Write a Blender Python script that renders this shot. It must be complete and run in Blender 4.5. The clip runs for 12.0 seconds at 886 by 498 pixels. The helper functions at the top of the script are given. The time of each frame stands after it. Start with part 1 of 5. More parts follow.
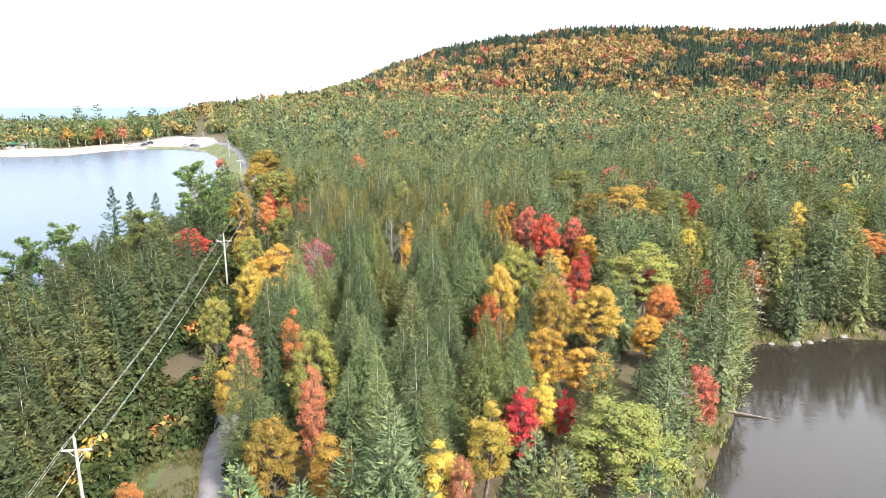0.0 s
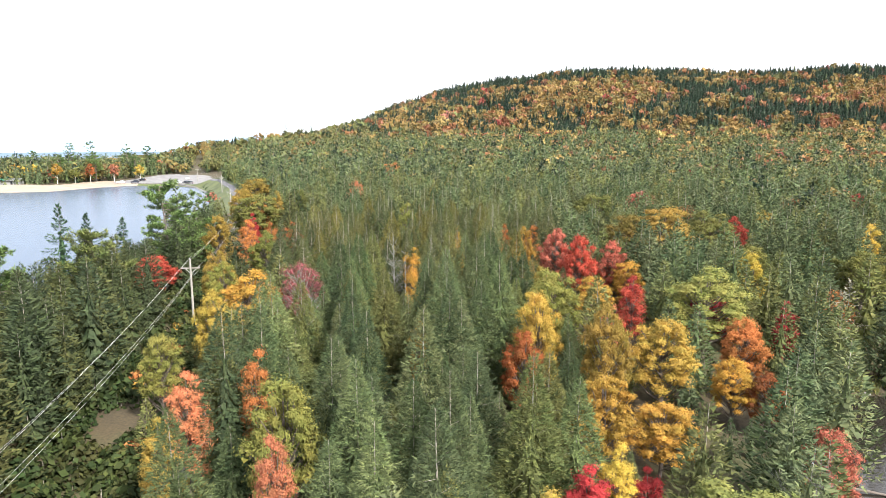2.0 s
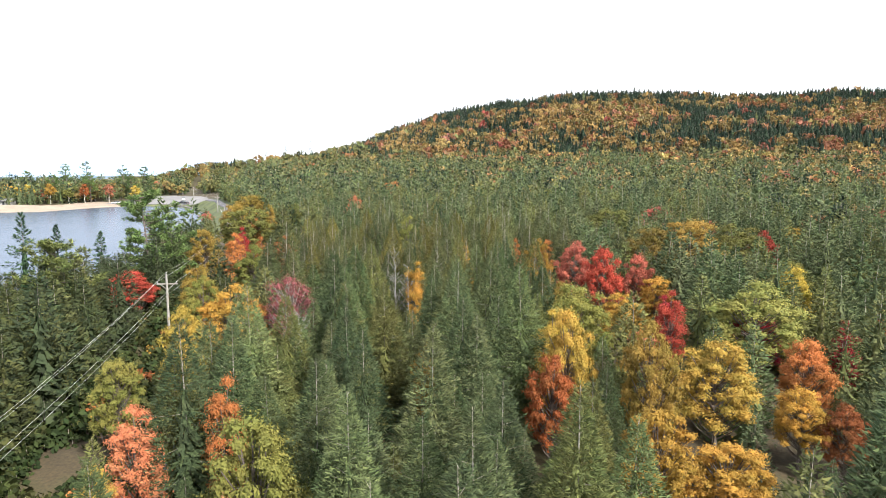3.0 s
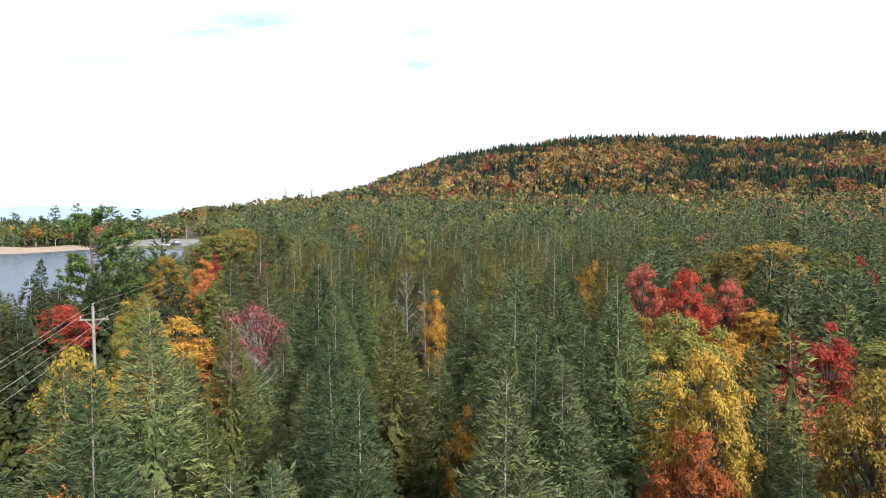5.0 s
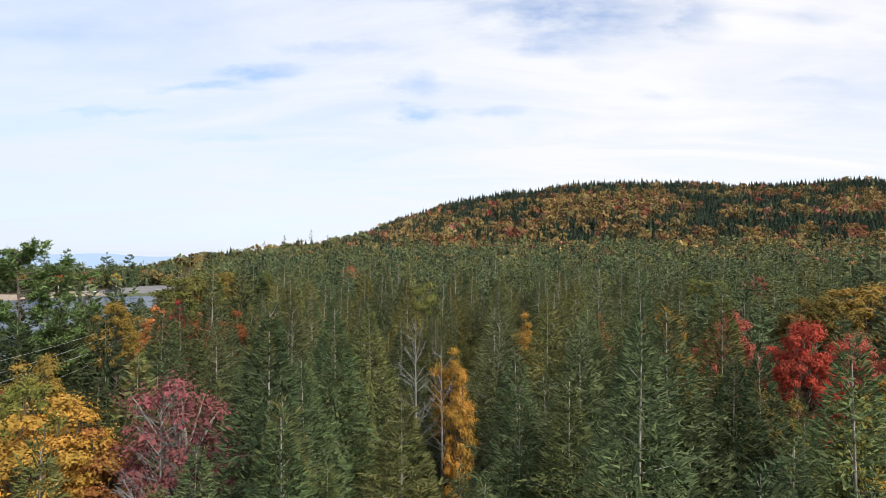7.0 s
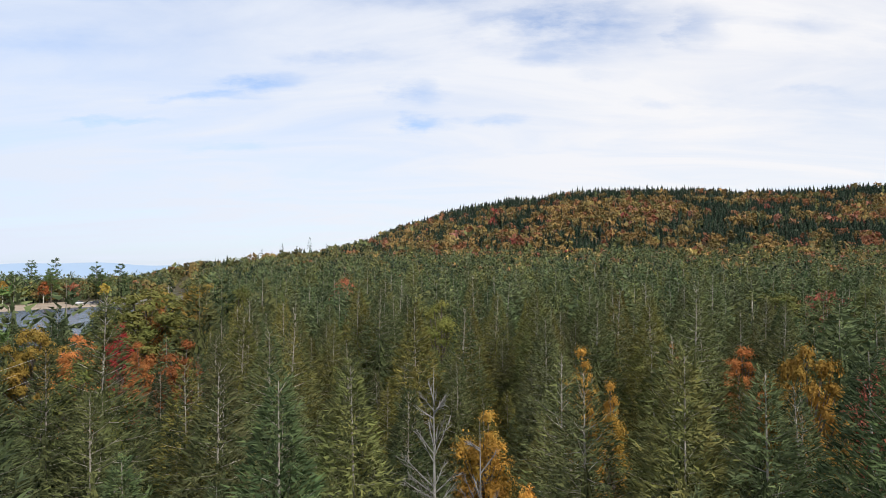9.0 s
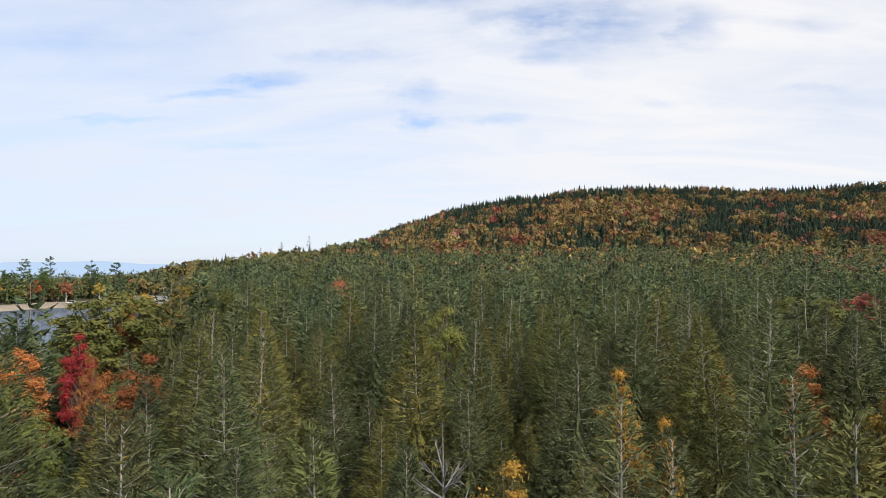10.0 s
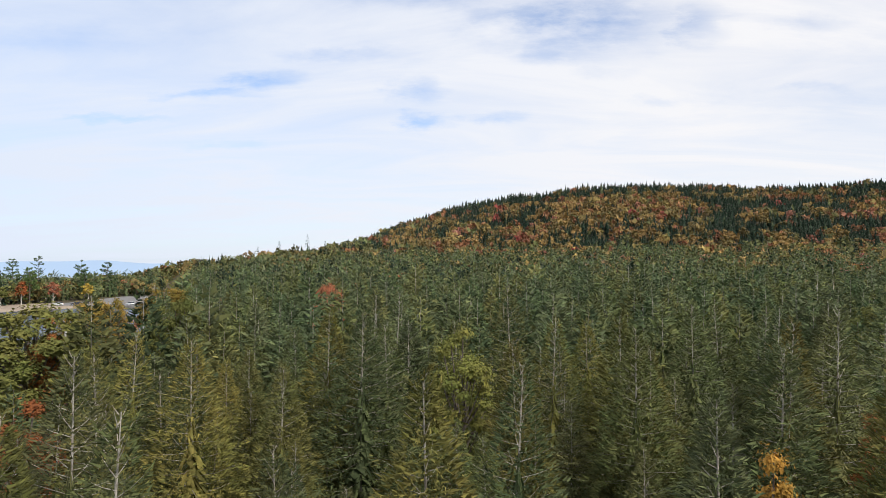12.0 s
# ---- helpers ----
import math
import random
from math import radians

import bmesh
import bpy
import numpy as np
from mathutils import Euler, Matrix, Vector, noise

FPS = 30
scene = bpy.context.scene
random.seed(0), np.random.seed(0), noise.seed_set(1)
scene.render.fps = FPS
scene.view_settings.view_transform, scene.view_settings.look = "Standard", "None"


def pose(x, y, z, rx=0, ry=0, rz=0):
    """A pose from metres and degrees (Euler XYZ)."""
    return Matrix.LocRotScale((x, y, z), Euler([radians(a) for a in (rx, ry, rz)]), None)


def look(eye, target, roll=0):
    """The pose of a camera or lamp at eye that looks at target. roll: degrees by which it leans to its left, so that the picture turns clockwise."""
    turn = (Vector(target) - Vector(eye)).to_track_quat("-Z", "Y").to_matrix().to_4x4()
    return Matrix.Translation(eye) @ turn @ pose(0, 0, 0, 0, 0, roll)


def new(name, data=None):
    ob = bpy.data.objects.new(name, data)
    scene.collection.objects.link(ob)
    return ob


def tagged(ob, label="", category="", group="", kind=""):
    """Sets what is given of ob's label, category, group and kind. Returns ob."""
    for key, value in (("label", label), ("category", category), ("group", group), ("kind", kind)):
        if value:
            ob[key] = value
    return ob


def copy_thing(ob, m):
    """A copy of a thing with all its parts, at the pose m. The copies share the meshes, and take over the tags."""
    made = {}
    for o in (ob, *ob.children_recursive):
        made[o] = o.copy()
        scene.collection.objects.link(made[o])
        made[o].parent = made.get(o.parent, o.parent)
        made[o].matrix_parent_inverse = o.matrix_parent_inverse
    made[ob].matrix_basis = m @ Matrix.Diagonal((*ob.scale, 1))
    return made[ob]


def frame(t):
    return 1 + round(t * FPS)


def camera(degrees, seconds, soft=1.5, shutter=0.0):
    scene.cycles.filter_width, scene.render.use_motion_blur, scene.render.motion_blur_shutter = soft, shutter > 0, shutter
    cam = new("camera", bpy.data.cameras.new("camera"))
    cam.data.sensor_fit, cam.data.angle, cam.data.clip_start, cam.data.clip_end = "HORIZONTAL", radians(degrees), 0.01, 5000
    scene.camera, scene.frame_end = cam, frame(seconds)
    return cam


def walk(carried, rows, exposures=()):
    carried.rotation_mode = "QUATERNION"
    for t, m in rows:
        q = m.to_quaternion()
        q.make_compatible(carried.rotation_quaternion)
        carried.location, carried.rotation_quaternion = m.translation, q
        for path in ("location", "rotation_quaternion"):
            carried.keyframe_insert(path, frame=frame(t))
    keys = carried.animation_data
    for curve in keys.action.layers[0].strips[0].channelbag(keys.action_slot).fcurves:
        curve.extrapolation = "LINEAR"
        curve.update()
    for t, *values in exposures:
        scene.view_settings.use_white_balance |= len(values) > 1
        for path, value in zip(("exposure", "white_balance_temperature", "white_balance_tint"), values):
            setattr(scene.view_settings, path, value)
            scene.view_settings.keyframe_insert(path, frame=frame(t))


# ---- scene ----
cam = camera(69.2, 12.0, soft=0.8)
PATH = [
    (0, (5.093, -0.224, 35.546), (5.137, 9.496, 33.193), 0.16),
    (0.5, (4.681, 3.710, 34.018), (4.726, 13.466, 31.820), 0.13),
    (1, (4.235, 8.021, 32.372), (4.283, 17.814, 30.348), 0.14),
    (1.5, (3.833, 12.222, 30.907), (3.881, 22.046, 29.043), 0.10),
    (2, (3.455, 16.476, 29.464), (3.501, 26.333, 27.778), 0.10),
    (2.5, (3.071, 20.737, 28.064), (3.117, 30.624, 26.560), 0.09),
    (3, (2.641, 25.123, 26.719), (2.688, 35.037, 25.409), 0.14),
    (3.2, (2.453, 26.750, 26.347), (2.504, 36.671, 25.095), 0.11),
    (4.8, (0.535, 42.872, 22.251), (0.562, 52.852, 21.617), 0.02),
    (5, (0.404, 44.505, 21.955), (0.428, 54.489, 21.384), -0.02),
    (5.5, (0.034, 48.510, 21.290), (0.052, 58.503, 20.904), -0.04),
    (6, (-0.300, 52.590, 20.924), (-0.290, 62.589, 20.735), -0.03),
    (6.5, (-0.626, 56.407, 20.773), (-0.618, 66.407, 20.765), -0.04),
    (7, (-0.923, 60.180, 20.701), (-0.914, 70.178, 20.873), -0.01),
    (7.5, (-1.210, 64.102, 20.711), (-1.206, 74.097, 21.015), -0.01),
    (9.3, (-2.297, 78.008, 21.128), (-2.302, 88.004, 21.430), -0.11),
    (9.5, (-2.361, 79.409, 21.184), (-2.367, 89.405, 21.473), -0.07),
    (10, (-2.485, 82.798, 21.269), (-2.498, 92.794, 21.555), -0.05),
    (10.5, (-2.647, 86.218, 21.382), (-2.666, 96.214, 21.662), -0.06),
    (11, (-2.858, 89.423, 21.456), (-2.880, 99.420, 21.733), -0.09),
    (11.5, (-3.076, 92.592, 21.529), (-3.097, 102.588, 21.801), -0.08),
    (12, (-3.267, 95.794, 21.605), (-3.289, 105.790, 21.873), -0.12),
]
walk(cam, [(t, look(eye, target, roll)) for t, eye, target, roll in PATH],
     exposures=[(0, 1.55), (2.5, 1.08), (3.2, 0.92), (5.5, 0.37), (6.5, 0.1), (7.5, -0.07), (9.5, -0.1), (12, -0.1)])

# ---- sky and sun ----
SUN_ELEVATION, SUN_TURN = radians(40), radians(140)
# thin places in the cloud where the blue comes through: bearing and height of the middle, half widths, depth
SKY_GAPS = [(0.215, 0.385, 0.17, 0.05, 1.0), (0.385, 0.38, 0.06, 0.035, 0.8), (0.11, 0.365, 0.09, 0.03, 0.45), (0.19, 0.335, 0.07, 0.022, 0.6), (0.25, 0.305, 0.05, 0.012, 0.3),
            (-0.045, 0.275, 0.045, 0.02, 0.75), (-0.033, 0.225, 0.04, 0.014, 1.0), (0.07, 0.232, 0.07, 0.008, 0.6), (-0.275, 0.29, 0.06, 0.016, 0.8), (-0.37, 0.27, 0.08, 0.007, 0.7)]
FAINT_GAPS = [(-0.51, 0.231, 0.09, 0.006, 0.6), (-0.33, 0.193, 0.06, 0.007, 0.4), (-0.16, 0.333, 0.09, 0.014, 0.5), (0.57, 0.38, 0.06, 0.015, 0.4), (0.58, 0.275, 0.05, 0.01, 0.4),
              (0.34, 0.26, 0.05, 0.008, 0.3), (-0.6, 0.36, 0.16, 0.03, 0.3), (0.0, 0.43, 0.2, 0.03, 0.6), (-0.4, 0.45, 0.25, 0.03, 0.5)]
world = bpy.data.worlds.new("autumn_sky")
scene.world = world
world.use_nodes = True


def node(tree, kind, **values):
    """A shader node with its sockets set by name or number."""
    n = tree.nodes.new(kind)
    for key, value in values.items():
        n.inputs[int(key[1:]) if key[0] == "_" else key.replace("_", " ")].default_value = value
    return n


def ramp(tree, stops):
    n = tree.nodes.new("ShaderNodeValToRGB")
    while len(n.color_ramp.elements) < len(stops):
        n.color_ramp.elements.new(0.5)
    for e, (at, value) in zip(n.color_ramp.elements, stops):
        e.position = at
        e.color = value if len(value) == 4 else (*value, 1)
    return n


def build_sky():
    tree = world.node_tree
    tree.nodes.clear()
    link = tree.links.new
    out = tree.nodes.new("ShaderNodeOutputWorld")
    back = node(tree, "ShaderNodeBackground", Strength=1.0)
    sky = tree.nodes.new("ShaderNodeTexSky")
    sky.sky_type, sky.sun_disc = "NISHITA", False
    sky.sun_elevation, sky.sun_rotation = SUN_ELEVATION, SUN_TURN
    clear = tree.nodes.new("ShaderNodeMix")
    clear.data_type, clear.blend_type = "RGBA", "MULTIPLY"
    clear.inputs[0].default_value = 1.0
    clear.inputs[7].default_value = (0.13, 0.16, 0.2, 1)
    link(sky.outputs[0], clear.inputs[6])
    coord = tree.nodes.new("ShaderNodeTexCoord")
    # clouds lie on a plane overhead: divide the direction by its height
    split = tree.nodes.new("ShaderNodeSeparateXYZ")
    link(coord.outputs["Generated"], split.inputs[0])
    up = tree.nodes.new("ShaderNodeMath")
    up.operation = "MAXIMUM"
    up.inputs[1].default_value = 0.0
    link(split.outputs[2], up.inputs[0])
    lift = tree.nodes.new("ShaderNodeMath")
    lift.operation = "ADD"
    lift.inputs[1].default_value = 0.16
    link(up.outputs[0], lift.inputs[0])
    plane = tree.nodes.new("ShaderNodeVectorMath")
    plane.operation = "DIVIDE"
    link(coord.outputs["Generated"], plane.inputs[0])
    link(lift.outputs[0], plane.inputs[1])
    shift = tree.nodes.new("ShaderNodeMapping")
    shift.inputs["Location"].default_value = (0.6, 2.35, 0.0)
    shift.inputs["Scale"].default_value = (0.55, 1.5, 1.0)
    link(plane.outputs[0], shift.inputs[0])
    big = node(tree, "ShaderNodeTexNoise", Scale=1.5, Detail=10.0, Roughness=0.6, Distortion=0.8)
    link(shift.outputs[0], big.inputs["Vector"])
    # bearing and height over the horizon, frayed by the wind
    level = tree.nodes.new("ShaderNodeCombineXYZ")
    for key, k in ((0, 0), (2, 1)):
        ratio = tree.nodes.new("ShaderNodeMath")
        ratio.operation = "DIVIDE"
        link(split.outputs[key], ratio.inputs[0])
        ahead = tree.nodes.new("ShaderNodeMath")
        ahead.operation = "MAXIMUM"
        ahead.inputs[1].default_value = 0.05
        link(split.outputs[1], ahead.inputs[0])
        link(ahead.outputs[0], ratio.inputs[1])
        link(ratio.outputs[0], level.inputs[k])
    stretch = tree.nodes.new("ShaderNodeMapping")
    stretch.inputs["Scale"].default_value = (1.0, 2.6, 1.0)
    stretch.inputs["Rotation"].default_value = (0, 0, 0.12)
    link(level.outputs[0], stretch.inputs[0])
    fray = node(tree, "ShaderNodeTexNoise", Scale=9.0, Detail=8.0, Roughness=0.62)
    link(stretch.outputs[0], fray.inputs["Vector"])
    pull = tree.nodes.new("ShaderNodeVectorMath")
    pull.operation = "MULTIPLY_ADD"
    pull.inputs[1].default_value, pull.inputs[2].default_value = (0.16, 0.05, 0), (-0.08, -0.025, 0)
    link(fray.outputs["Color"], pull.inputs[0])
    torn = tree.nodes.new("ShaderNodeVectorMath")
    link(level.outputs[0], torn.inputs[0])
    link(pull.outputs[0], torn.inputs[1])
    gaps = None
    for x, y, wide, deep, much in SKY_GAPS + FAINT_GAPS:
        at = tree.nodes.new("ShaderNodeMapping")
        at.inputs["Location"].default_value = (-x / wide, -y / deep, 0)
        at.inputs["Scale"].default_value = (1 / wide, 1 / deep, 0)
        link(torn.outputs[0], at.inputs[0])
        size = tree.nodes.new("ShaderNodeVectorMath")
        size.operation = "LENGTH"
        link(at.outputs[0], size.inputs[0])
        near = tree.nodes.new("ShaderNodeMapRange")
        near.interpolation_type = "SMOOTHSTEP"
        for key, value in zip((1, 2, 3, 4), (0.1, 1.5, much, 0.0)):
            near.inputs[key].default_value = value
        link(size.outputs["Value"], near.inputs[0])
        if gaps is None:
            gaps = near.outputs[0]
        else:
            add = tree.nodes.new("ShaderNodeMath")
            add.operation = "MAXIMUM"
            link(gaps, add.inputs[0])
            link(near.outputs[0], add.inputs[1])
            gaps = add.outputs[0]
    # wisps: the streaky noise thins the cloud a little everywhere and breaks up the gaps
    wisp = ramp(tree, [(0.28, (0.45, 0.45, 0.45)), (0.62, (0.0, 0.0, 0.0))])
    link(big.outputs["Fac"], wisp.inputs[0])
    broken = ramp(tree, [(0.3, (0.25, 0.25, 0.25)), (0.6, (1, 1, 1))])
    link(fray.outputs["Fac"], broken.inputs[0])
    thin = tree.nodes.new("ShaderNodeMath")
    thin.operation = "MULTIPLY_ADD"
    link(gaps, thin.inputs[0])
    link(broken.outputs[0], thin.inputs[1])
    link(wisp.outputs[0], thin.inputs[2])
    cover = ramp(tree, [(0.0, (1, 1, 1)), (1.0, (0.3, 0.3, 0.3))])
    link(thin.outputs[0], cover.inputs[0])
    # whiter towards the sun's side, faintly blue away from it
    white = ramp(tree, [(0.0, (0.82, 0.9, 1.05)), (1.0, (1.0, 1.0, 1.03))])
    sweep = tree.nodes.new("ShaderNodeMapRange")
    for key, value in zip((1, 2, 3, 4), (-0.6, 0.35, 0.0, 1.0)):
        sweep.inputs[key].default_value = value
    link(split.outputs[0], sweep.inputs[0])
    link(sweep.outputs[0], white.inputs[0])
    mix = tree.nodes.new("ShaderNodeMix")
    mix.data_type = "RGBA"
    link(cover.outputs[0], mix.inputs[0])
    link(clear.outputs[2], mix.inputs[6])
    link(white.outputs[0], mix.inputs[7])
    link(mix.outputs[2], back.inputs[0])
    link(back.outputs[0], out.inputs[0])


build_sky()
sun_data = bpy.data.lights.new("sun", "SUN")
sun_data.energy, sun_data.angle, sun_data.color = 5.0, radians(5), (1.0, 0.95, 0.86)
sun = new("sun", sun_data)
away = Vector((math.sin(SUN_TURN) * math.cos(SUN_ELEVATION), math.cos(SUN_TURN) * math.cos(SUN_ELEVATION), math.sin(SUN_ELEVATION)))
sun.matrix_world = look(away * 300, (0, 0, 0))

# ---- materials ----


def material(name, build, rough=0.8, **principled):
    """A node material: build(tree, shader) links what drives the principled shader."""
    m = bpy.data.materials.new(name)
    m.use_nodes = True
    shader = m.node_tree.nodes["Principled BSDF"]
    shader.inputs["Roughness"].default_value = rough
    for key, value in principled.items():
        shader.inputs[key.replace("_", " ")].default_value = value
    build(m.node_tree, shader)
    return m


def mixed(tree, blend, fac, a, b):
    """A colour mix node; a, b and fac are sockets or values."""
    n = tree.nodes.new("ShaderNodeMix")
    n.data_type, n.blend_type = "RGBA", blend
    for socket, value in ((n.inputs[0], fac), (n.inputs[6], a), (n.inputs[7], b)):
        if isinstance(value, bpy.types.NodeSocket):
            tree.links.new(value, socket)
        else:
            socket.default_value = value
    return n.outputs[2]


def position(tree):
    return tree.nodes.new("ShaderNodeNewGeometry").outputs["Position"]


def noise_at(tree, scale, detail=4.0, rough=0.6, vector=None):
    n = node(tree, "ShaderNodeTexNoise", Scale=scale, Detail=detail, Roughness=rough)
    tree.links.new(vector or position(tree), n.inputs["Vector"])
    return n.outputs["Fac"]


def bumped(tree, shader, height, strength, distance):
    b = node(tree, "ShaderNodeBump", Strength=strength, Distance=distance)
    tree.links.new(height, b.inputs["Height"])
    tree.links.new(b.outputs[0], shader.inputs["Normal"])


def two_tone(a, b, big, small, bump=0.0, depth=0.02, low=0.35, high=0.65):
    """Two colours mixed by a coarse noise, with a fine grain on top."""
    def build(tree, shader):
        r = ramp(tree, [(low, a), (high, b)])
        tree.links.new(noise_at(tree, big), r.inputs[0])
        grain = ramp(tree, [(0.25, (0.7, 0.7, 0.7)), (0.75, (1.25, 1.25, 1.25))])
        fine = noise_at(tree, small, 3.0)
        tree.links.new(fine, grain.inputs[0])
        tree.links.new(mixed(tree, "MULTIPLY", 1.0, r.outputs[0], grain.outputs[0]), shader.inputs["Base Color"])
        if bump:
            bumped(tree, shader, fine, bump, depth)
    return build


def foliage(name, from_attribute, through_light=0.12, spread=1.0):
    """Leaves and needles: the tree's own colour, varied from tree to tree, patch to patch and leaf to leaf."""
    m = bpy.data.materials.new(name)
    m.use_nodes = True
    tree = m.node_tree
    tree.nodes.clear()
    link = tree.links.new
    out = tree.nodes.new("ShaderNodeOutputMaterial")
    info = tree.nodes.new("ShaderNodeObjectInfo")
    geo = tree.nodes.new("ShaderNodeNewGeometry")
    if from_attribute:
        own = tree.nodes.new("ShaderNodeAttribute")
        own.attribute_name = "leaf_colour"
        colour = own.outputs["Color"]
    else:
        colour = info.outputs["Color"]
    leaf = ramp(tree, [(0.0, (1 - 0.42 * spread,) * 3), (0.5, (0.98, 0.98, 0.95)), (1.0, (1 + 0.45 * spread, 1 + 0.4 * spread, 1 + 0.2 * spread))])
    link(geo.outputs["Random Per Island"], leaf.inputs[0])
    patch = ramp(tree, [(0.3, (0.74, 0.86, 0.8)), (0.7, (1.22, 1.13, 1.1))])
    link(noise_at(tree, 0.55, 2.0), patch.inputs[0])
    colour = mixed(tree, "MULTIPLY", 1.0, colour, leaf.outputs[0])
    colour = mixed(tree, "MULTIPLY", 1.0, colour, patch.outputs[0])
    if not from_attribute:
        own = ramp(tree, [(0.0, (0.7, 0.74, 0.74)), (1.0, (1.28, 1.24, 1.1))])
        link(info.outputs["Random"], own.inputs[0])
        colour = mixed(tree, "MULTIPLY", 1.0, colour, own.outputs[0])
    face = node(tree, "ShaderNodeBsdfPrincipled", Roughness=0.75)
    face.inputs["Specular IOR Level"].default_value = 0.1
    link(colour, face.inputs["Base Color"])
    glow = tree.nodes.new("ShaderNodeBsdfTranslucent")
    link(colour, glow.inputs[0])
    both = tree.nodes.new("ShaderNodeMixShader")
    both.inputs[0].default_value = through_light
    link(face.outputs[0], both.inputs[1])
    link(glow.outputs[0], both.inputs[2])
    link(both.outputs[0], out.inputs[0])
    return m


LEAVES = foliage("leaves", False, 0.2, 0.55)
NEEDLE_SPRAYS = foliage("needle_sprays", False)
WOODLAND = foliage("woodland_leaves", True)
HILLSIDE = foliage("hillside_leaves", True, 0.12, 0.25)
BARK = material("pale_grey_bark", two_tone((0.2, 0.17, 0.14), (0.38, 0.35, 0.31), 2.5, 30, 0.5, 0.01), 0.85)
DARK_BARK = material("dark_bark", two_tone((0.07, 0.055, 0.045), (0.16, 0.13, 0.11), 2.5, 30, 0.5, 0.01), 0.9)
BIRCH_BARK = material("birch_bark", two_tone((0.5, 0.46, 0.4), (0.68, 0.66, 0.6), 1.5, 12, 0.3, 0.01), 0.75)
POLE_WOOD = material("weathered_pole_wood", two_tone((0.22, 0.2, 0.18), (0.36, 0.34, 0.31), 1.2, 25, 0.4, 0.01), 0.85)
WIRE = material("aluminium_wire", two_tone((0.45, 0.45, 0.43), (0.58, 0.58, 0.56), 1, 10), 0.5)
PORCELAIN = material("grey_porcelain", two_tone((0.4, 0.4, 0.42), (0.5, 0.5, 0.52), 3, 30), 0.25)
ASPHALT = material("worn_asphalt", two_tone((0.085, 0.08, 0.085), (0.15, 0.14, 0.145), 0.5, 20, 0.3, 0.01), 0.9)
SAND = material("beach_sand", two_tone((0.22, 0.17, 0.125), (0.3, 0.24, 0.18), 0.15, 6, 0.2, 0.02), 0.95)
GRASS = material("mown_grass", two_tone((0.045, 0.06, 0.02), (0.1, 0.11, 0.035), 0.2, 9, 0.4, 0.03), 0.95)
STONE = material("shore_stone", two_tone((0.08, 0.075, 0.07), (0.18, 0.17, 0.155), 0.8, 12, 0.4, 0.02), 0.9)


def ground_nodes(tree, shader):
    r = ramp(tree, [(0.3, (0.035, 0.028, 0.016)), (0.5, (0.06, 0.045, 0.022)), (0.68, (0.05, 0.055, 0.02))])
    tree.links.new(noise_at(tree, 0.12, 6.0), r.inputs[0])
    fine = noise_at(tree, 4.0, 4.0)
    grain = ramp(tree, [(0.25, (0.6, 0.6, 0.6)), (0.75, (1.4, 1.35, 1.3))])
    tree.links.new(fine, grain.inputs[0])
    tree.links.new(mixed(tree, "MULTIPLY", 1.0, r.outputs[0], grain.outputs[0]), shader.inputs["Base Color"])
    bumped(tree, shader, fine, 0.6, 0.08)


FOREST_FLOOR = material("forest_floor", ground_nodes, 0.95)


def water(name, colour, ripple, strength, rough=0.06, shine=0.5):
    def build(tree, shader):
        shader.inputs["Specular IOR Level"].default_value = shine
        shader.inputs["Base Color"].default_value = (*colour, 1)
        shader.inputs["IOR"].default_value = 1.33
        turn = tree.nodes.new("ShaderNodeMapping")
        turn.inputs["Scale"].default_value = (0.5, 1.4, 1.0)
        turn.inputs["Rotation"].default_value = (0, 0, 0.25)
        tree.links.new(position(tree), turn.inputs[0])
        bumped(tree, shader, noise_at(tree, ripple, 3.0, 0.6, turn.outputs[0]), strength, 0.05)
    return material(name, build, rough)


POND_WATER = water("brown_pond_water", (0.021, 0.018, 0.015), 1.6, 0.3, 0.05, 1.0)
LAKE_WATER = water("lake_water", (0.05, 0.07, 0.1), 0.9, 0.35, 0.25, 0.22)
SEA_WATER = water("sea_water", (0.12, 0.17, 0.22), 0.05, 0.3, 0.6, 0.1)

# ---- plan: water, road, terrain ----
POND_LEVEL, LAKE_LEVEL, SEA_LEVEL = 0.0, 2.5, -55.0
POND = [(24, 38), (28.5, 50), (32, 56), (39.5, 68), (45.5, 80), (51, 88), (56, 87), (65, 90.5), (72, 89), (100, 93), (140, 84), (150, 20), (120, -60), (10, -60), (14, 10)]
LAKE = [(-80, 240), (-93, 290), (-112, 340), (-130, 372), (-150, 390), (-178, 392), (-186, 376), (-197, 346), (-225, 338), (-300, 330), (-420, 300),
        (-420, 40), (-82, 58), (-62, 76), (-58, 105), (-57, 150), (-61, 190), (-70, 215)]
FAR_POND = [(215, 305), (262, 392), (300, 432), (360, 440), (420, 400), (420, 320), (300, 290)]
ROAD = [(-8, -30), (-10.5, 20), (-13, 44), (-15.4, 52), (-17, 60), (-17.5, 70), (-19, 85), (-23, 110), (-31, 150), (-46, 195), (-64, 232), (-80, 280), (-98, 330), (-118, 372), (-140, 400)]
POLES = [(-16.5, -10, 8.5), (-23.2, 44.7, 9.6), (-28.8, 98, 14.1), (-40.8, 159.5, 15.4), (-68.5, 237, 12.6), (-100, 322, 12.4), (-139.6, 397.5, 12.8)]


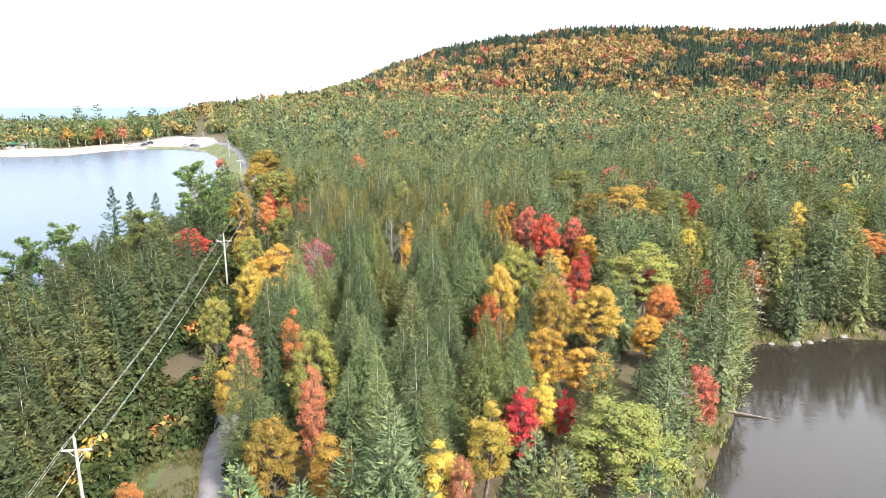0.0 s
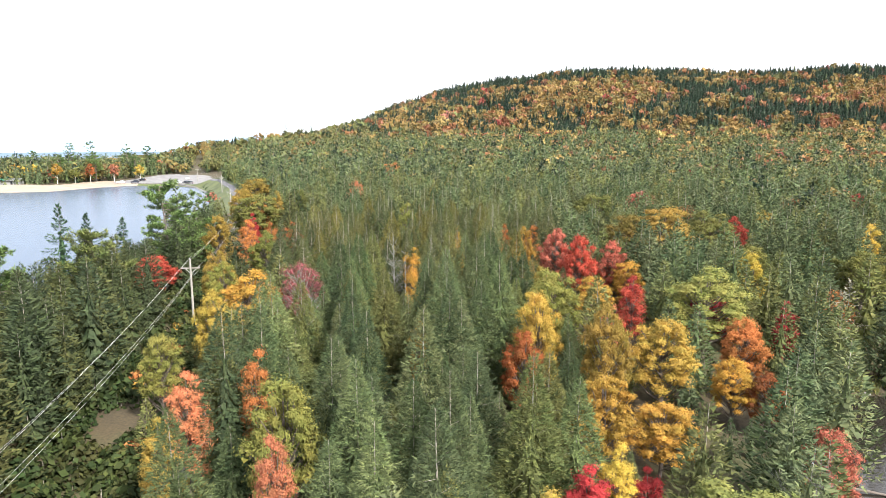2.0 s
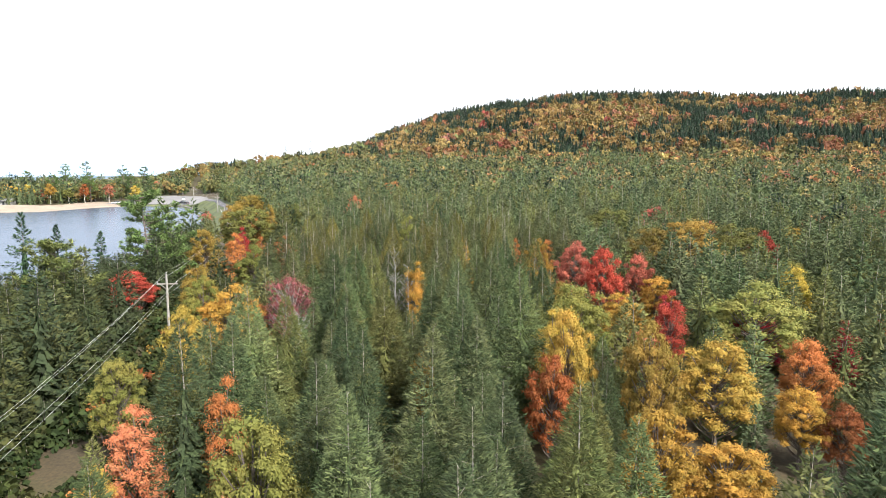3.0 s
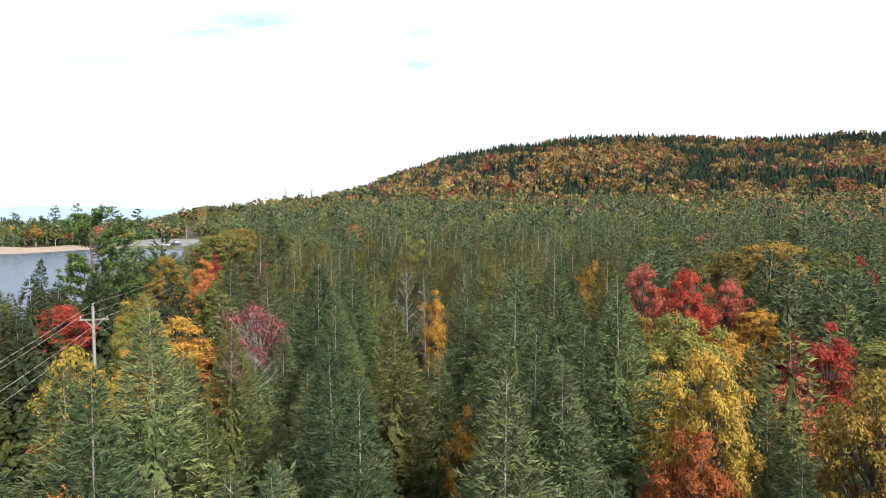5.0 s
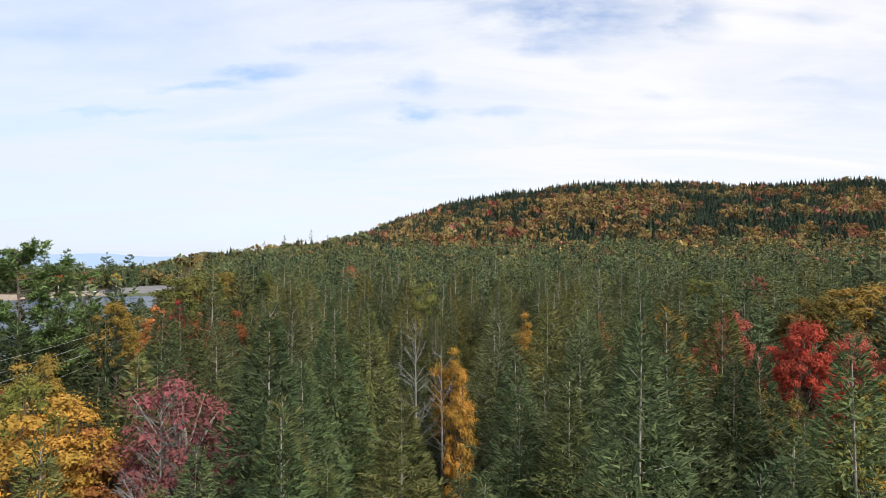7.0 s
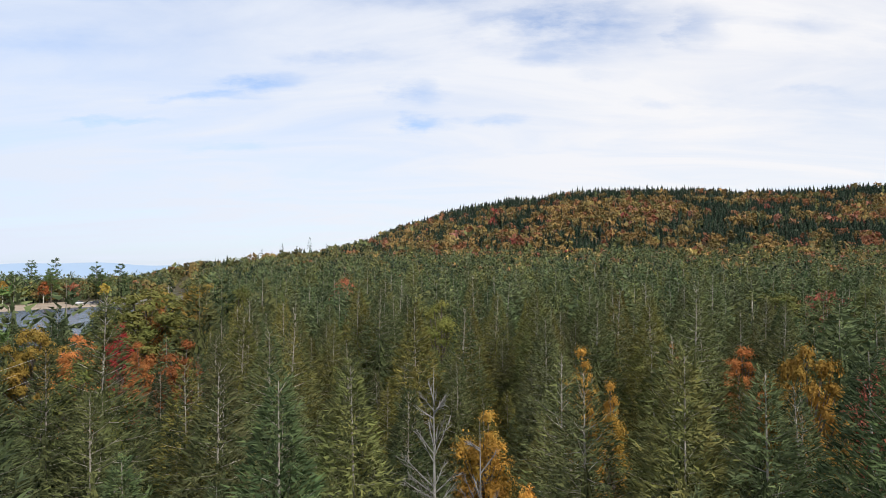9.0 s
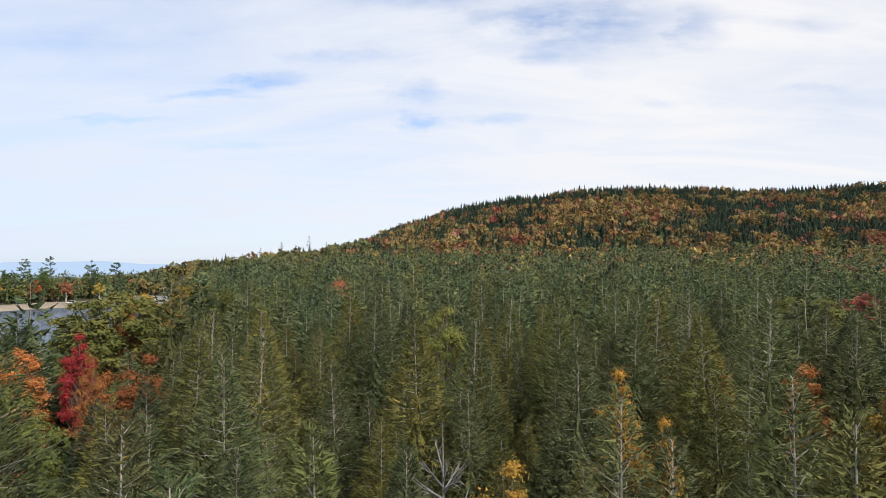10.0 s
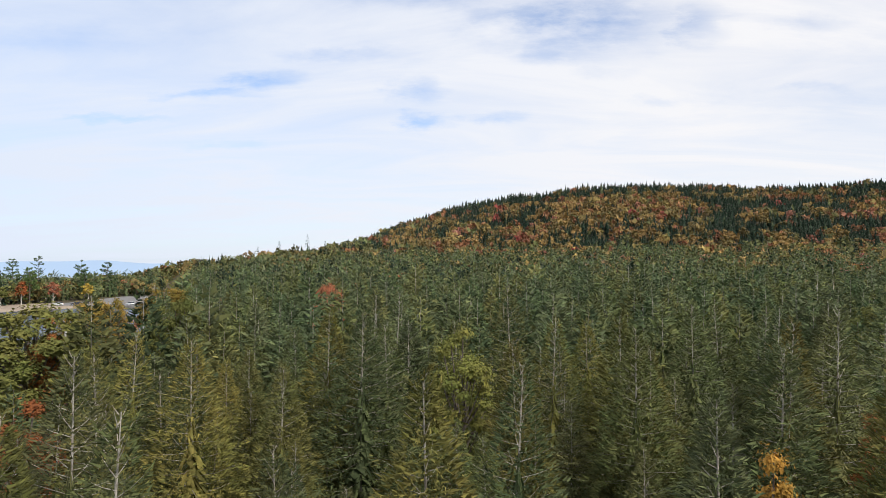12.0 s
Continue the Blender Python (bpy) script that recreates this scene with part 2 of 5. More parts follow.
def polygon_distance(x, y, corners):
    """Distance to a polygon's edge, negative inside; arrays in, array out."""
    x, y = np.asarray(x, float), np.asarray(y, float)
    best, inside = np.full(x.shape, 1e9), np.zeros(x.shape, bool)
    for (ax, ay), (bx, by) in zip(corners, corners[1:] + corners[:1]):
        ex, ey = bx - ax, by - ay
        k = np.clip(((x - ax) * ex + (y - ay) * ey) / (ex * ex + ey * ey), 0, 1)
        best = np.minimum(best, np.hypot(x - ax - k * ex, y - ay - k * ey))
        if ey:
            inside ^= ((ay > y) != (by > y)) & (x < ax + (y - ay) * ex / ey)
    return np.where(inside, -best, best)


def line_distance(x, y, line):
    x, y = np.asarray(x, float), np.asarray(y, float)
    best = np.full(x.shape, 1e9)
    for (ax, ay), (bx, by) in zip(line, line[1:]):
        ex, ey = bx - ax, by - ay
        k = np.clip(((x - ax) * ex + (y - ay) * ey) / (ex * ex + ey * ey), 0, 1)
        best = np.minimum(best, np.hypot(x - ax - k * ex, y - ay - k * ey))
    return best


def step(a, b, v):
    k = np.clip((np.asarray(v, float) - a) / (b - a), 0, 1)
    return k * k * (3 - 2 * k)


RIDGE_X = [-330, -233, -187, -141, -103, -65, -27, 11, 50, 88, 126, 164, 202, 241, 317, 394, 470, 508, 547, 599, 900]
RIDGE_Z = [-20, 3, 12, 26, 47, 66, 77, 91, 98, 105, 107, 114, 117, 118, 119, 115, 117, 119, 122, 123, 119]
KNOLL_X = [-420, -290, -246, -229, -202, -174, -145, -122, -100, -60, 0, 60, 200]
KNOLL_Z = [-30, -6, 9, 15, 19, 21, 24, 25, 25, 26, 28, 29, 30]


def terrain(x, y):
    """The ground's height before roads and shores are cut into it."""
    x, y = np.asarray(x, float), np.asarray(y, float)
    base = np.interp(y, [-200, 0, 45, 70, 100, 160, 240, 300, 450], [1, 1, 1.6, 3.6, 4.8, 5.6, 6.2, 6.6, 8.5])
    east = step(60, 200, x)
    base = base * (1 - east) + east * np.interp(y, [0, 100, 300, 450], [1, 2.5, 3.0, 6.0])
    knoll = np.interp(x, KNOLL_X, KNOLL_Z)
    shore = step(-110, -190, x) * step(280, 400, y)
    base = base * (1 - shore) + shore * 3.6
    rise = np.clip((y - 380 - 150 * shore) / (270 - 150 * shore), 0, 1.25) ** 1.6
    h = base + (knoll - base) * np.clip(rise, 0, 1)
    ridge = np.interp(x, RIDGE_X, RIDGE_Z)
    climb = np.clip((y - 640) / 290, 0, 1) ** 0.92
    h = np.where(y > 640, knoll + (ridge - knoll) * climb, h)
    h = h - np.clip(y - 940, 0, 400) * 0.5
    h = h - step(640, 1000, y) * step(-120, -260, x) * 70
    h = h - step(-420, -900, x) * 40 - step(1000, 1500, y) * 150 - step(900, 1500, x) * 60
    h = np.maximum(h, -72)
    wave = 0.35 * np.sin(x * 0.13 + y * 0.05) + 0.3 * np.sin(y * 0.17 - x * 0.07)
    return h + wave * step(2, 8, line_distance(x, y, ROAD))


def ground_height(x, y):
    h = terrain(x, y)
    for corners, level in ((POND, POND_LEVEL), (LAKE, LAKE_LEVEL), (FAR_POND, 2.0)):
        d = polygon_distance(x, y, corners)
        bank = level + np.clip(d, -6, 14) * 0.33
        h = np.where(d < 0, np.minimum(bank, level - 0.1), np.where(d < 14, np.minimum(h, np.maximum(bank, level + 0.15)) * (1 - step(2, 14, d)) + h * step(2, 14, d), h))
    beach = step(30, 0, polygon_distance(x, y, LAKE)) * step(300, 330, y) * step(-165, -185, x)
    h = h * (1 - beach) + beach * np.minimum(h, LAKE_LEVEL + np.clip(polygon_distance(x, y, LAKE), -4, 25) * 0.06)
    lot = step(12, 0, np.hypot(np.maximum(np.abs(x + 165) - 30, 0), np.maximum(np.abs(y - 440) - 50, 0)))
    return h * (1 - lot) + lot * np.where(polygon_distance(x, y, LAKE) > 0, 3.4, h)


# ---- mesh helpers ----
def mesh_from(name, verts, faces, mats=(), indices=None, colours=None):
    """A mesh from arrays; faces all of one size, or a list of such arrays."""
    me = bpy.data.meshes.new(name)
    verts = np.asarray(verts, np.float32).reshape(-1, 3)
    groups = faces if isinstance(faces, list) else [faces]
    groups = [np.asarray(f, np.int32) for f in groups if len(f)]
    loops = np.concatenate([f.ravel() for f in groups])
    sizes = np.concatenate([np.full(len(f), f.shape[1]) for f in groups])
    starts = np.concatenate([[0], np.cumsum(sizes)[:-1]])
    me.vertices.add(len(verts))
    me.vertices.foreach_set("co", verts.ravel())
    me.loops.add(len(loops))
    me.loops.foreach_set("vertex_index", loops.astype(np.int32))
    me.polygons.add(len(sizes))
    me.polygons.foreach_set("loop_start", starts.astype(np.int32))
    for m in mats:
        me.materials.append(m)
    if indices is not None:
        me.polygons.foreach_set("material_index", np.asarray(indices, np.int32))
    me.update(calc_edges=True)
    if colours is not None:
        a = me.attributes.new("leaf_colour", "FLOAT_COLOR", "POINT")
        a.data.foreach_set("color", np.concatenate([colours, np.ones((len(colours), 1))], 1).astype(np.float32).ravel())
    me.validate()
    return me


def part(name, data, parent, label=""):
    """One mesh object under a thing or a part; data is a mesh or (bmesh, material)."""
    if isinstance(data, tuple):
        bm, mat = data
        data = bpy.data.meshes.new(name)
        bm.to_mesh(data)
        bm.free()
        data.materials.append(mat)
    ob = new(name, data)
    ob.parent = parent
    return tagged(ob, label)


def tube(path, radii, sides=6):
    """Verts and quads of a tapering tube along a path."""
    path, radii = np.asarray(path, float), np.asarray(radii, float)
    along = np.gradient(path, axis=0)
    along /= np.linalg.norm(along, axis=1)[:, None] + 1e-9
    ref = np.where(np.abs(along[:, 2:3]) > 0.9, [[1.0, 0, 0]], [[0, 0, 1.0]])
    u = np.cross(along, ref)
    u /= np.linalg.norm(u, axis=1)[:, None]
    v = np.cross(along, u)
    a = np.arange(sides) / sides * 2 * np.pi
    ring = u[:, None] * np.cos(a)[None, :, None] + v[:, None] * np.sin(a)[None, :, None]
    verts = (path[:, None] + ring * radii[:, None, None]).reshape(-1, 3)
    n = len(path)
    i = np.arange(n - 1)[:, None] * sides + np.arange(sides)[None]
    j = np.arange(n - 1)[:, None] * sides + (np.arange(sides)[None] + 1) % sides
    quads = np.stack([i, j, j + sides, i + sides], -1).reshape(-1, 4)
    return verts, quads


def joined(pieces):
    verts, faces, n = [], [], 0
    for v, f in pieces:
        verts.append(v)
        faces.append(np.asarray(f) + n)
        n += len(v)
    return np.concatenate(verts), np.concatenate(faces)


def unit(v):
    return v / (np.linalg.norm(v, axis=-1, keepdims=True) + 1e-9)


def sprays(at, way, face, length, width):
    """Pointed sprays, one triangle each: rooted at at, growing along way, facing face."""
    side = unit(np.cross(way, face)) * (width / 2)[:, None]
    tip = at + way * length[:, None]
    return np.stack([at - side, at + side, tip], 1).reshape(-1, 3)


# ---- trees ----
COLOURS = {"salmon": (0.56, 0.17, 0.09), "rust": (0.36, 0.1, 0.025), "olive": (0.2, 0.2, 0.04), "gold": (0.48, 0.255, 0.02), "orange": (0.55, 0.18, 0.04),
           "yellow": (0.48, 0.31, 0.03), "lemon": (0.62, 0.42, 0.03), "crimson": (0.45, 0.025, 0.04), "red": (0.48, 0.055, 0.035), "pink": (0.5, 0.12, 0.09),
           "purple": (0.3, 0.085, 0.11), "lime": (0.24, 0.26, 0.055), "oldgold": (0.29, 0.19, 0.025)}
COLOURS = {k: tuple(0.63 * c + 0.12 * (0.3 * v[0] + 0.6 * v[1] + 0.1 * v[2]) for c in v) for k, v in COLOURS.items()}
COOL_NEEDLES = [(0.08, 0.105, 0.052), (0.072, 0.095, 0.05), (0.092, 0.11, 0.058), (0.066, 0.088, 0.046), (0.1, 0.112, 0.048), (0.088, 0.105, 0.056), (0.112, 0.116, 0.046)]
COOL_NEEDLES = [(1.12 * r, 1.12 * g, 1.12 * b) for r, g, b in COOL_NEEDLES]
# cool tones cut to about half: shade painted into the stand west of x -24
SHADED_NEEDLES = [tuple(0.56 * c for c in v) for v in COOL_NEEDLES]
NEEDLES = [(0.1, 0.108, 0.04), (0.086, 0.1, 0.042), (0.112, 0.112, 0.046), (0.078, 0.092, 0.04), (0.122, 0.115, 0.036), (0.104, 0.112, 0.044), (0.14, 0.126, 0.036)]
NEEDLES = [(0.86 * r, 0.89 * g, 1.08 * b) for r, g, b in NEEDLES]
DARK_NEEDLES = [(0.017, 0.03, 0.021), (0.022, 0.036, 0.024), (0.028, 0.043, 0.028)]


def conifer(rng, height, radius, boughs, twigs, leaves, size, bare=0.06, sticks=0, cone=6.5, lean=0.0, sparse=0.0, stem_sides=5, slim=0.5, core=0.5, core_tiers=10, core_sides=8, open_top=0.8, mantle=0, tuft_size=0.3, tuft_slim=0.4):
    """A feathery conical conifer: (stem verts, quads), (needle triangles). Each bough is a flat frond of side twigs set with sprays."""
    top = np.array([rng.normal(0, lean), rng.normal(0, lean), height])
    s = np.linspace(0, 1, 6)
    stem = [tube(np.outer(s, top) + np.c_[np.sin(s * 3) * 0.06, np.cos(s * 2.4) * 0.06, s * 0], 0.005 * height * (1 - s) ** 0.7 + 0.01, stem_sides)]
    u = (np.arange(boughs) + rng.random(boughs)) / boughs
    u = u ** 0.9
    z = height * (bare + (1 - bare) * u)
    turn = np.arange(boughs) * 2.4 + rng.normal(0, 0.35, boughs)
    # the crown is lopsided: fuller to one side at each height
    heavy = 1 + 0.2 * np.cos(turn - rng.uniform(0, 6.28) - u * 5)
    reach = radius * np.minimum(1, (height - z) / cone) * rng.uniform(0.75, 1.15, boughs) * heavy + 0.12
    climb = np.interp(u, [0, 0.5, 0.85, 1], [-0.3, -0.12, 0.35, 1.4]) + rng.normal(0, 0.1, boughs)
    curl = np.interp(u, [0, 0.6, 1], [0.1, 0.16, 0.3]) * rng.uniform(0.5, 1.5, boughs)
    out = np.c_[np.cos(turn), np.sin(turn), np.zeros(boughs)]
    across = np.c_[-np.sin(turn), np.cos(turn), np.zeros(boughs)]
    root = np.c_[top[0] * z / height, top[1] * z / height, z]

    def along(k, f):
        p = root[k] + out[k] * (reach[k] * f)[:, None]
        p[:, 2] += reach[k] * (climb[k] * f + curl[k] * f * f)
        return p

    if sticks:
        for k in range(0, boughs, sticks):
            stem.append(tube(along(np.full(3, k), np.array([0, 0.5, 0.92])), [0.014, 0.009, 0.003], 3))
    # side twigs, left and right in turn, longest at a third of the bough
    m = boughs * twigs
    k = np.repeat(np.arange(boughs), twigs)
    j = np.tile(np.arange(twigs), boughs)
    f = np.clip(0.16 + 0.84 * (j + rng.uniform(0, 0.8, m)) / (twigs - 0.4), 0, 1)
    hand = np.where(j % 2 == 0, 1.0, -1.0)
    span = 0.5 * reach[k] * np.minimum(1, f * 2.6) * (1.04 - f) ** 0.6 + 0.1
    fan = rng.uniform(0.55, 1.05, m) * (1 - 0.75 * f ** 3)
    rise = climb[k] + 2 * curl[k] * f
    twig = unit(out[k] * np.cos(fan)[:, None] + across[k] * (np.sin(fan) * hand)[:, None] + np.c_[np.zeros((m, 2)), rise * 0.7 + rng.normal(-0.22, 0.22, m)])
    base = along(k, f)
    full = rng.random(boughs) > sparse * np.interp(u, [0, 0.5, 1], [0.3, 1, 1])
    n = m * leaves
    q = np.repeat(np.arange(m), leaves)
    i = np.tile(np.arange(leaves), m)
    g = (i + rng.random(n)) / leaves
    at = base[q] + twig[q] * (span[q] * g)[:, None] + rng.normal(0, 0.03, (n, 3))
    up = unit(np.c_[out[k[q]][:, :2] * 0.55, np.full(n, 0.8)] + rng.normal(0, 0.3, (n, 3)))
    flat = unit(np.cross(up, twig[q]))
    way = unit(twig[q] + flat * (np.where(i % 2 == 0, 1, -1) * rng.uniform(0.1, 1.0, n) * (1 - 0.5 * g))[:, None] + np.c_[np.zeros((n, 2)), rng.normal(-0.1, 0.2, n)])
    length = size * rng.uniform(0.6, 1.35, n) * np.interp(u[k[q]], [0, 0.8, 1], [1.15, 0.95, 0.6]) * (1.1 - 0.4 * g)
    keep = full[k[q]] & (rng.random(n) < np.interp(u[k[q]], [0.5, 0.75, 0.95, 1], [1, open_top, open_top, 1.0]))
    needles = sprays(at[keep], way[keep], up[keep], length[keep], (length * slim * rng.uniform(0.75, 1.3, n))[keep])
    if mantle:
        # the crown's close surface: tufts on a lumpy cone, layer over layer, thinner at an airy top
        w = rng.random(mantle) ** 0.8
        a = rng.uniform(0, 6.28, mantle)
        h = height * (0.985 - (0.985 - bare - 0.12) * w)
        w = (height - h) / height
        o = np.c_[np.cos(a), np.sin(a), np.zeros(mantle)]
        layer = (h * 1.5 + 0.6 * np.sin(a * 2 + h)) % 1.0
        lump = 1.08 - 0.4 * layer + 0.14 * np.sin(a * 4 + np.floor(h * 1.5) * 2.3) + 0.08 * np.sin(a * 9 + h * 5)
        ring = radius * np.minimum(1, (height - h) / cone) ** 1.0 * lump * (0.88 + 0.12 * rng.random(mantle)) + 0.1
        at = o * ring[:, None] * 0.92 + np.c_[top[0] * h / height, top[1] * h / height, h]
        side = np.c_[-o[:, 1], o[:, 0], np.zeros(mantle)]
        way = unit(o * 0.75 + side * rng.normal(0, 0.55, (mantle, 1)) + np.c_[np.zeros((mantle, 2)), rng.normal(0.4, 0.35, mantle)])
        face = unit(o * 0.8 + [0, 0, 0.6] + rng.normal(0, 0.3, (mantle, 3)))
        length = tuft_size * rng.uniform(0.6, 1.3, mantle) * np.interp(height - h, [0, 2], [0.75, 1.0])
        seen = rng.random(mantle) < np.interp(w, [0.03, 0.08, 0.24, 0.36], [1, open_top, open_top, 1])
        needles = np.concatenate([needles, sprays(at, way, face, length, length * tuft_slim * rng.uniform(0.7, 1.3, mantle))[np.repeat(seen, 3)]])
    if core:
        skirts = spire(rng, height * 0.8, radius * core, core_tiers, core_sides, cone)[1]
        skirts[:, :2] += top[None, :2] * (skirts[:, 2:3] / height)
        needles = np.concatenate([needles, skirts])
    return joined(stem), needles


def spire(rng, height, radius, tiers, sides, cone=6.0):
    """A conifer seen from far off: ragged skirts of foliage round a thin stem."""
    u = np.repeat((np.arange(tiers) + 0.5) / tiers, sides)
    n = len(u)
    turn = np.tile(np.arange(sides) / sides * 6.283, tiers) + np.repeat(rng.uniform(0, 6.28, tiers), sides) + rng.normal(0, 0.15, n)
    reach = radius * np.minimum(1, (1.03 - u) * height / cone) ** 0.9 * rng.uniform(0.65, 1.2, n)
    top = height * (0.06 + 0.94 * np.minimum(u + 0.9 / tiers, 1))
    low = height * (0.06 + 0.94 * u) - height / tiers * rng.uniform(0.3, 1.0, n)
    wide = 3.6 / sides
    apex = np.c_[np.zeros((n, 2)), top]
    left = np.c_[np.cos(turn - wide) * reach * 0.8, np.sin(turn - wide) * reach * 0.8, low + rng.normal(0, 0.15, n)]
    right = np.c_[np.cos(turn + wide * 0.3) * reach, np.sin(turn + wide * 0.3) * reach, low - rng.uniform(0, 0.4, n)]
    return tube([(0, 0, 0), (0, 0, height)], [0.12, 0.03], 3), np.stack([left, right, apex], 1).reshape(-1, 3)


def broadleaf(rng, height, radius, lobes, each, size, trunk=0.2, loose=0.12, corners=4):
    """A broadleaf tree: trunk and limbs, and a billowing crown of leaf clumps with gaps between them."""
    low = height * trunk
    mid, half = low + 0.52 * (height - low), 0.5 * (height - low)
    wood = [tube([(0, 0, 0), (rng.normal(0, 0.15), rng.normal(0, 0.15), low), (rng.normal(0, 0.2), rng.normal(0, 0.2), mid), (0, 0, height * 0.9)],
                 [0.018 * height, 0.014 * height, 0.009 * height, 0.01], 7)]
    # clumps spread evenly round an egg-shaped crown, with a few inside it
    h = 1 - 1.75 * (np.arange(lobes) + 0.5) / lobes
    a = np.arange(lobes) * 2.4 + rng.normal(0, 0.3, lobes)
    ring = np.sqrt(np.clip(1 - h * h, 0.02, 1))
    d = np.c_[np.cos(a) * ring, np.sin(a) * ring, h]
    c = d * rng.uniform(0.5, 0.9, (lobes, 1)) * np.array([radius, radius, half]) + [0, 0, mid]
    r = radius * rng.uniform(0.7, 1.3, lobes) * 1.75 / math.sqrt(lobes) * (1.3 if half > 1.8 * radius else 1.0)
    c[0], r[0] = (rng.normal(0, 0.1) * radius, rng.normal(0, 0.1) * radius, height - radius * 0.3), radius * 0.3
    for p, q in zip(c, r):
        start = np.array([0, 0, max(min(p[2] - 0.7 * np.hypot(p[0], p[1]) - 0.2 * half, mid), 0.6 * low)])
        bend = (start + p) / 2 + [0, 0, -0.08 * radius]
        wood.append(tube([start, bend, p, p + unit(p - start) * q * 0.6], [0.006 * height, 0.004 * height, 0.0025 * height, 0.004], 4))
    n = lobes * each
    k = np.repeat(np.arange(lobes), each)
    v = unit(rng.normal(0, 1, (n, 3)))
    v[:, 2] = np.where((v[:, 2] < -0.2) & (rng.random(n) < 0.75), -v[:, 2], v[:, 2])
    wob = 1 + 0.25 * np.sin(v[:, 0] * 5 + k) * np.sin(v[:, 1] * 6 + 2 * k) + 0.15 * np.sin(v[:, 2] * 9 + k)
    deep = np.where(rng.random(n) < loose, rng.uniform(1.0, 1.35, n), rng.uniform(0.6, 1.05, n))
    at = c[k] + v * (r[k] * wob * deep)[:, None] * np.array([1, 1, 0.8])
    inner = np.arange(n) % each < each // 12
    at[inner] = (c[k] + v * (r[k] * 0.5)[:, None])[inner]
    face = unit(v + [0, 0, 0.35] + rng.normal(0, 0.4, (n, 3)))
    way = unit(np.cross(face, rng.normal(0, 1, (n, 3))) + [0, 0, -0.2])
    side = unit(np.cross(way, face))
    a = (size * rng.uniform(0.55, 1.35, n) * np.where(inner, 2.6, 1.0))[:, None]
    quad = np.stack([at - way * a * 0.55, at + side * a * 0.38, at + way * a * 0.55, at - side * a * 0.38], 1)
    if corners == 3:
        quad = np.stack([at - way * a * 0.5, at + side * a * 0.55, at + way * a * 0.5], 1)
    return joined(wood), quad.reshape(-1, 3)


def leaf_faces(verts, corners):
    return np.arange(len(verts)).reshape(-1, corners)


def tree_thing(name, wood, leaves, corners, bark, colour, label, category="tree", leaf=None):
    """An upright tree as a thing: trunk and crown under an Empty at its foot."""
    thing = tagged(new(name), label, category)
    part("trunk", mesh_from("trunk", wood[0], wood[1], [bark]), thing)
    if leaves is not None:
        crown = part("crown", mesh_from("crown", leaves, leaf_faces(leaves, corners), [leaf or (NEEDLE_SPRAYS if corners == 3 else LEAVES)]), thing)
        crown.color = (*colour, 1)
    return thing


def planted(thing, x, y, turn, size, colour=None, label="", tall=1.0, sink=0.15):
    """A copy of a tree set on the ground."""
    z = float(ground_height(x, y)) - sink
    ob = copy_thing(thing, Matrix.LocRotScale((x, y, z), Euler((0, 0, turn)), None))
    ob.scale = (size, size, size * tall)
    if colour:
        for c in ob.children:
            if c.name.startswith("crown"):
                c.color = (*colour, 1)
    return tagged(ob, label)


# ---- ground, water, road ----
def grid_lines(spans):
    return np.unique(np.round(np.concatenate([np.arange(a, b, s) for a, b, s in spans] + [[spans[-1][1]]]), 3))


def build_ground():
    far = np.array([1100, 1500, 2200, 3200, 4900.0])
    xs = np.concatenate([-far[::-1], grid_lines([(-450, -250, 8), (-250, 130, 2.5), (130, 930, 10)]), far])
    ys = np.concatenate([[-4900, -2500, -1200, -500, -250], grid_lines([(-120, 25, 8), (25, 430, 2.5), (430, 1000, 9)]), far])
    x, y = np.meshgrid(xs, ys)
    z = ground_height(x, y)
    nx = len(xs)
    i = (np.arange(len(ys) - 1)[:, None] * nx + np.arange(nx - 1)[None]).ravel()
    ob = new("ground", mesh_from("ground", np.stack([x, y, z], -1), np.stack([i, i + 1, i + 1 + nx, i + nx], 1), [FOREST_FLOOR, SAND, GRASS]))
    ob.data.polygons.foreach_set("use_smooth", [True] * len(ob.data.polygons))
    cx, cy = (0.25 * (v[:-1, :-1] + v[1:, :-1] + v[:-1, 1:] + v[1:, 1:]).ravel() for v in (x, y))
    d = polygon_distance(cx, cy, LAKE)
    cover = np.zeros(len(cx), np.int32)
    cover[(d < 14) & (d > -4) & (cy > 225) & (cx < -55)] = 2
    cover[(d < 32) & (d > -8) & (cy > 290) & (cx < -172)] = 1
    cover[(line_distance(cx, cy, [(px, py) for px, py, _ in POLES]) < 4) & (cy < 60)] = 2
    ob.data.polygons.foreach_set("material_index", cover)
    tagged(ob, "rolling forest floor of brown litter and low green growth", "ground", kind="structure")


build_ground()


def flat_sheet(name, corners, z, mat, label, category):
    bm = bmesh.new()
    bm.faces.new([bm.verts.new((x, y, z)) for x, y in corners])
    bmesh.ops.triangulate(bm, faces=bm.faces[:])
    me = bpy.data.meshes.new(name)
    bm.to_mesh(me)
    bm.free()
    me.materials.append(mat)
    return tagged(new(name, me), label, category, kind="structure")


def grown(corners, by):
    """A polygon widened from its centre, so that the water runs under its banks."""
    c = np.mean(corners, 0)
    return [tuple(np.array(p) + unit(np.array(p) - c) * by) for p in corners]


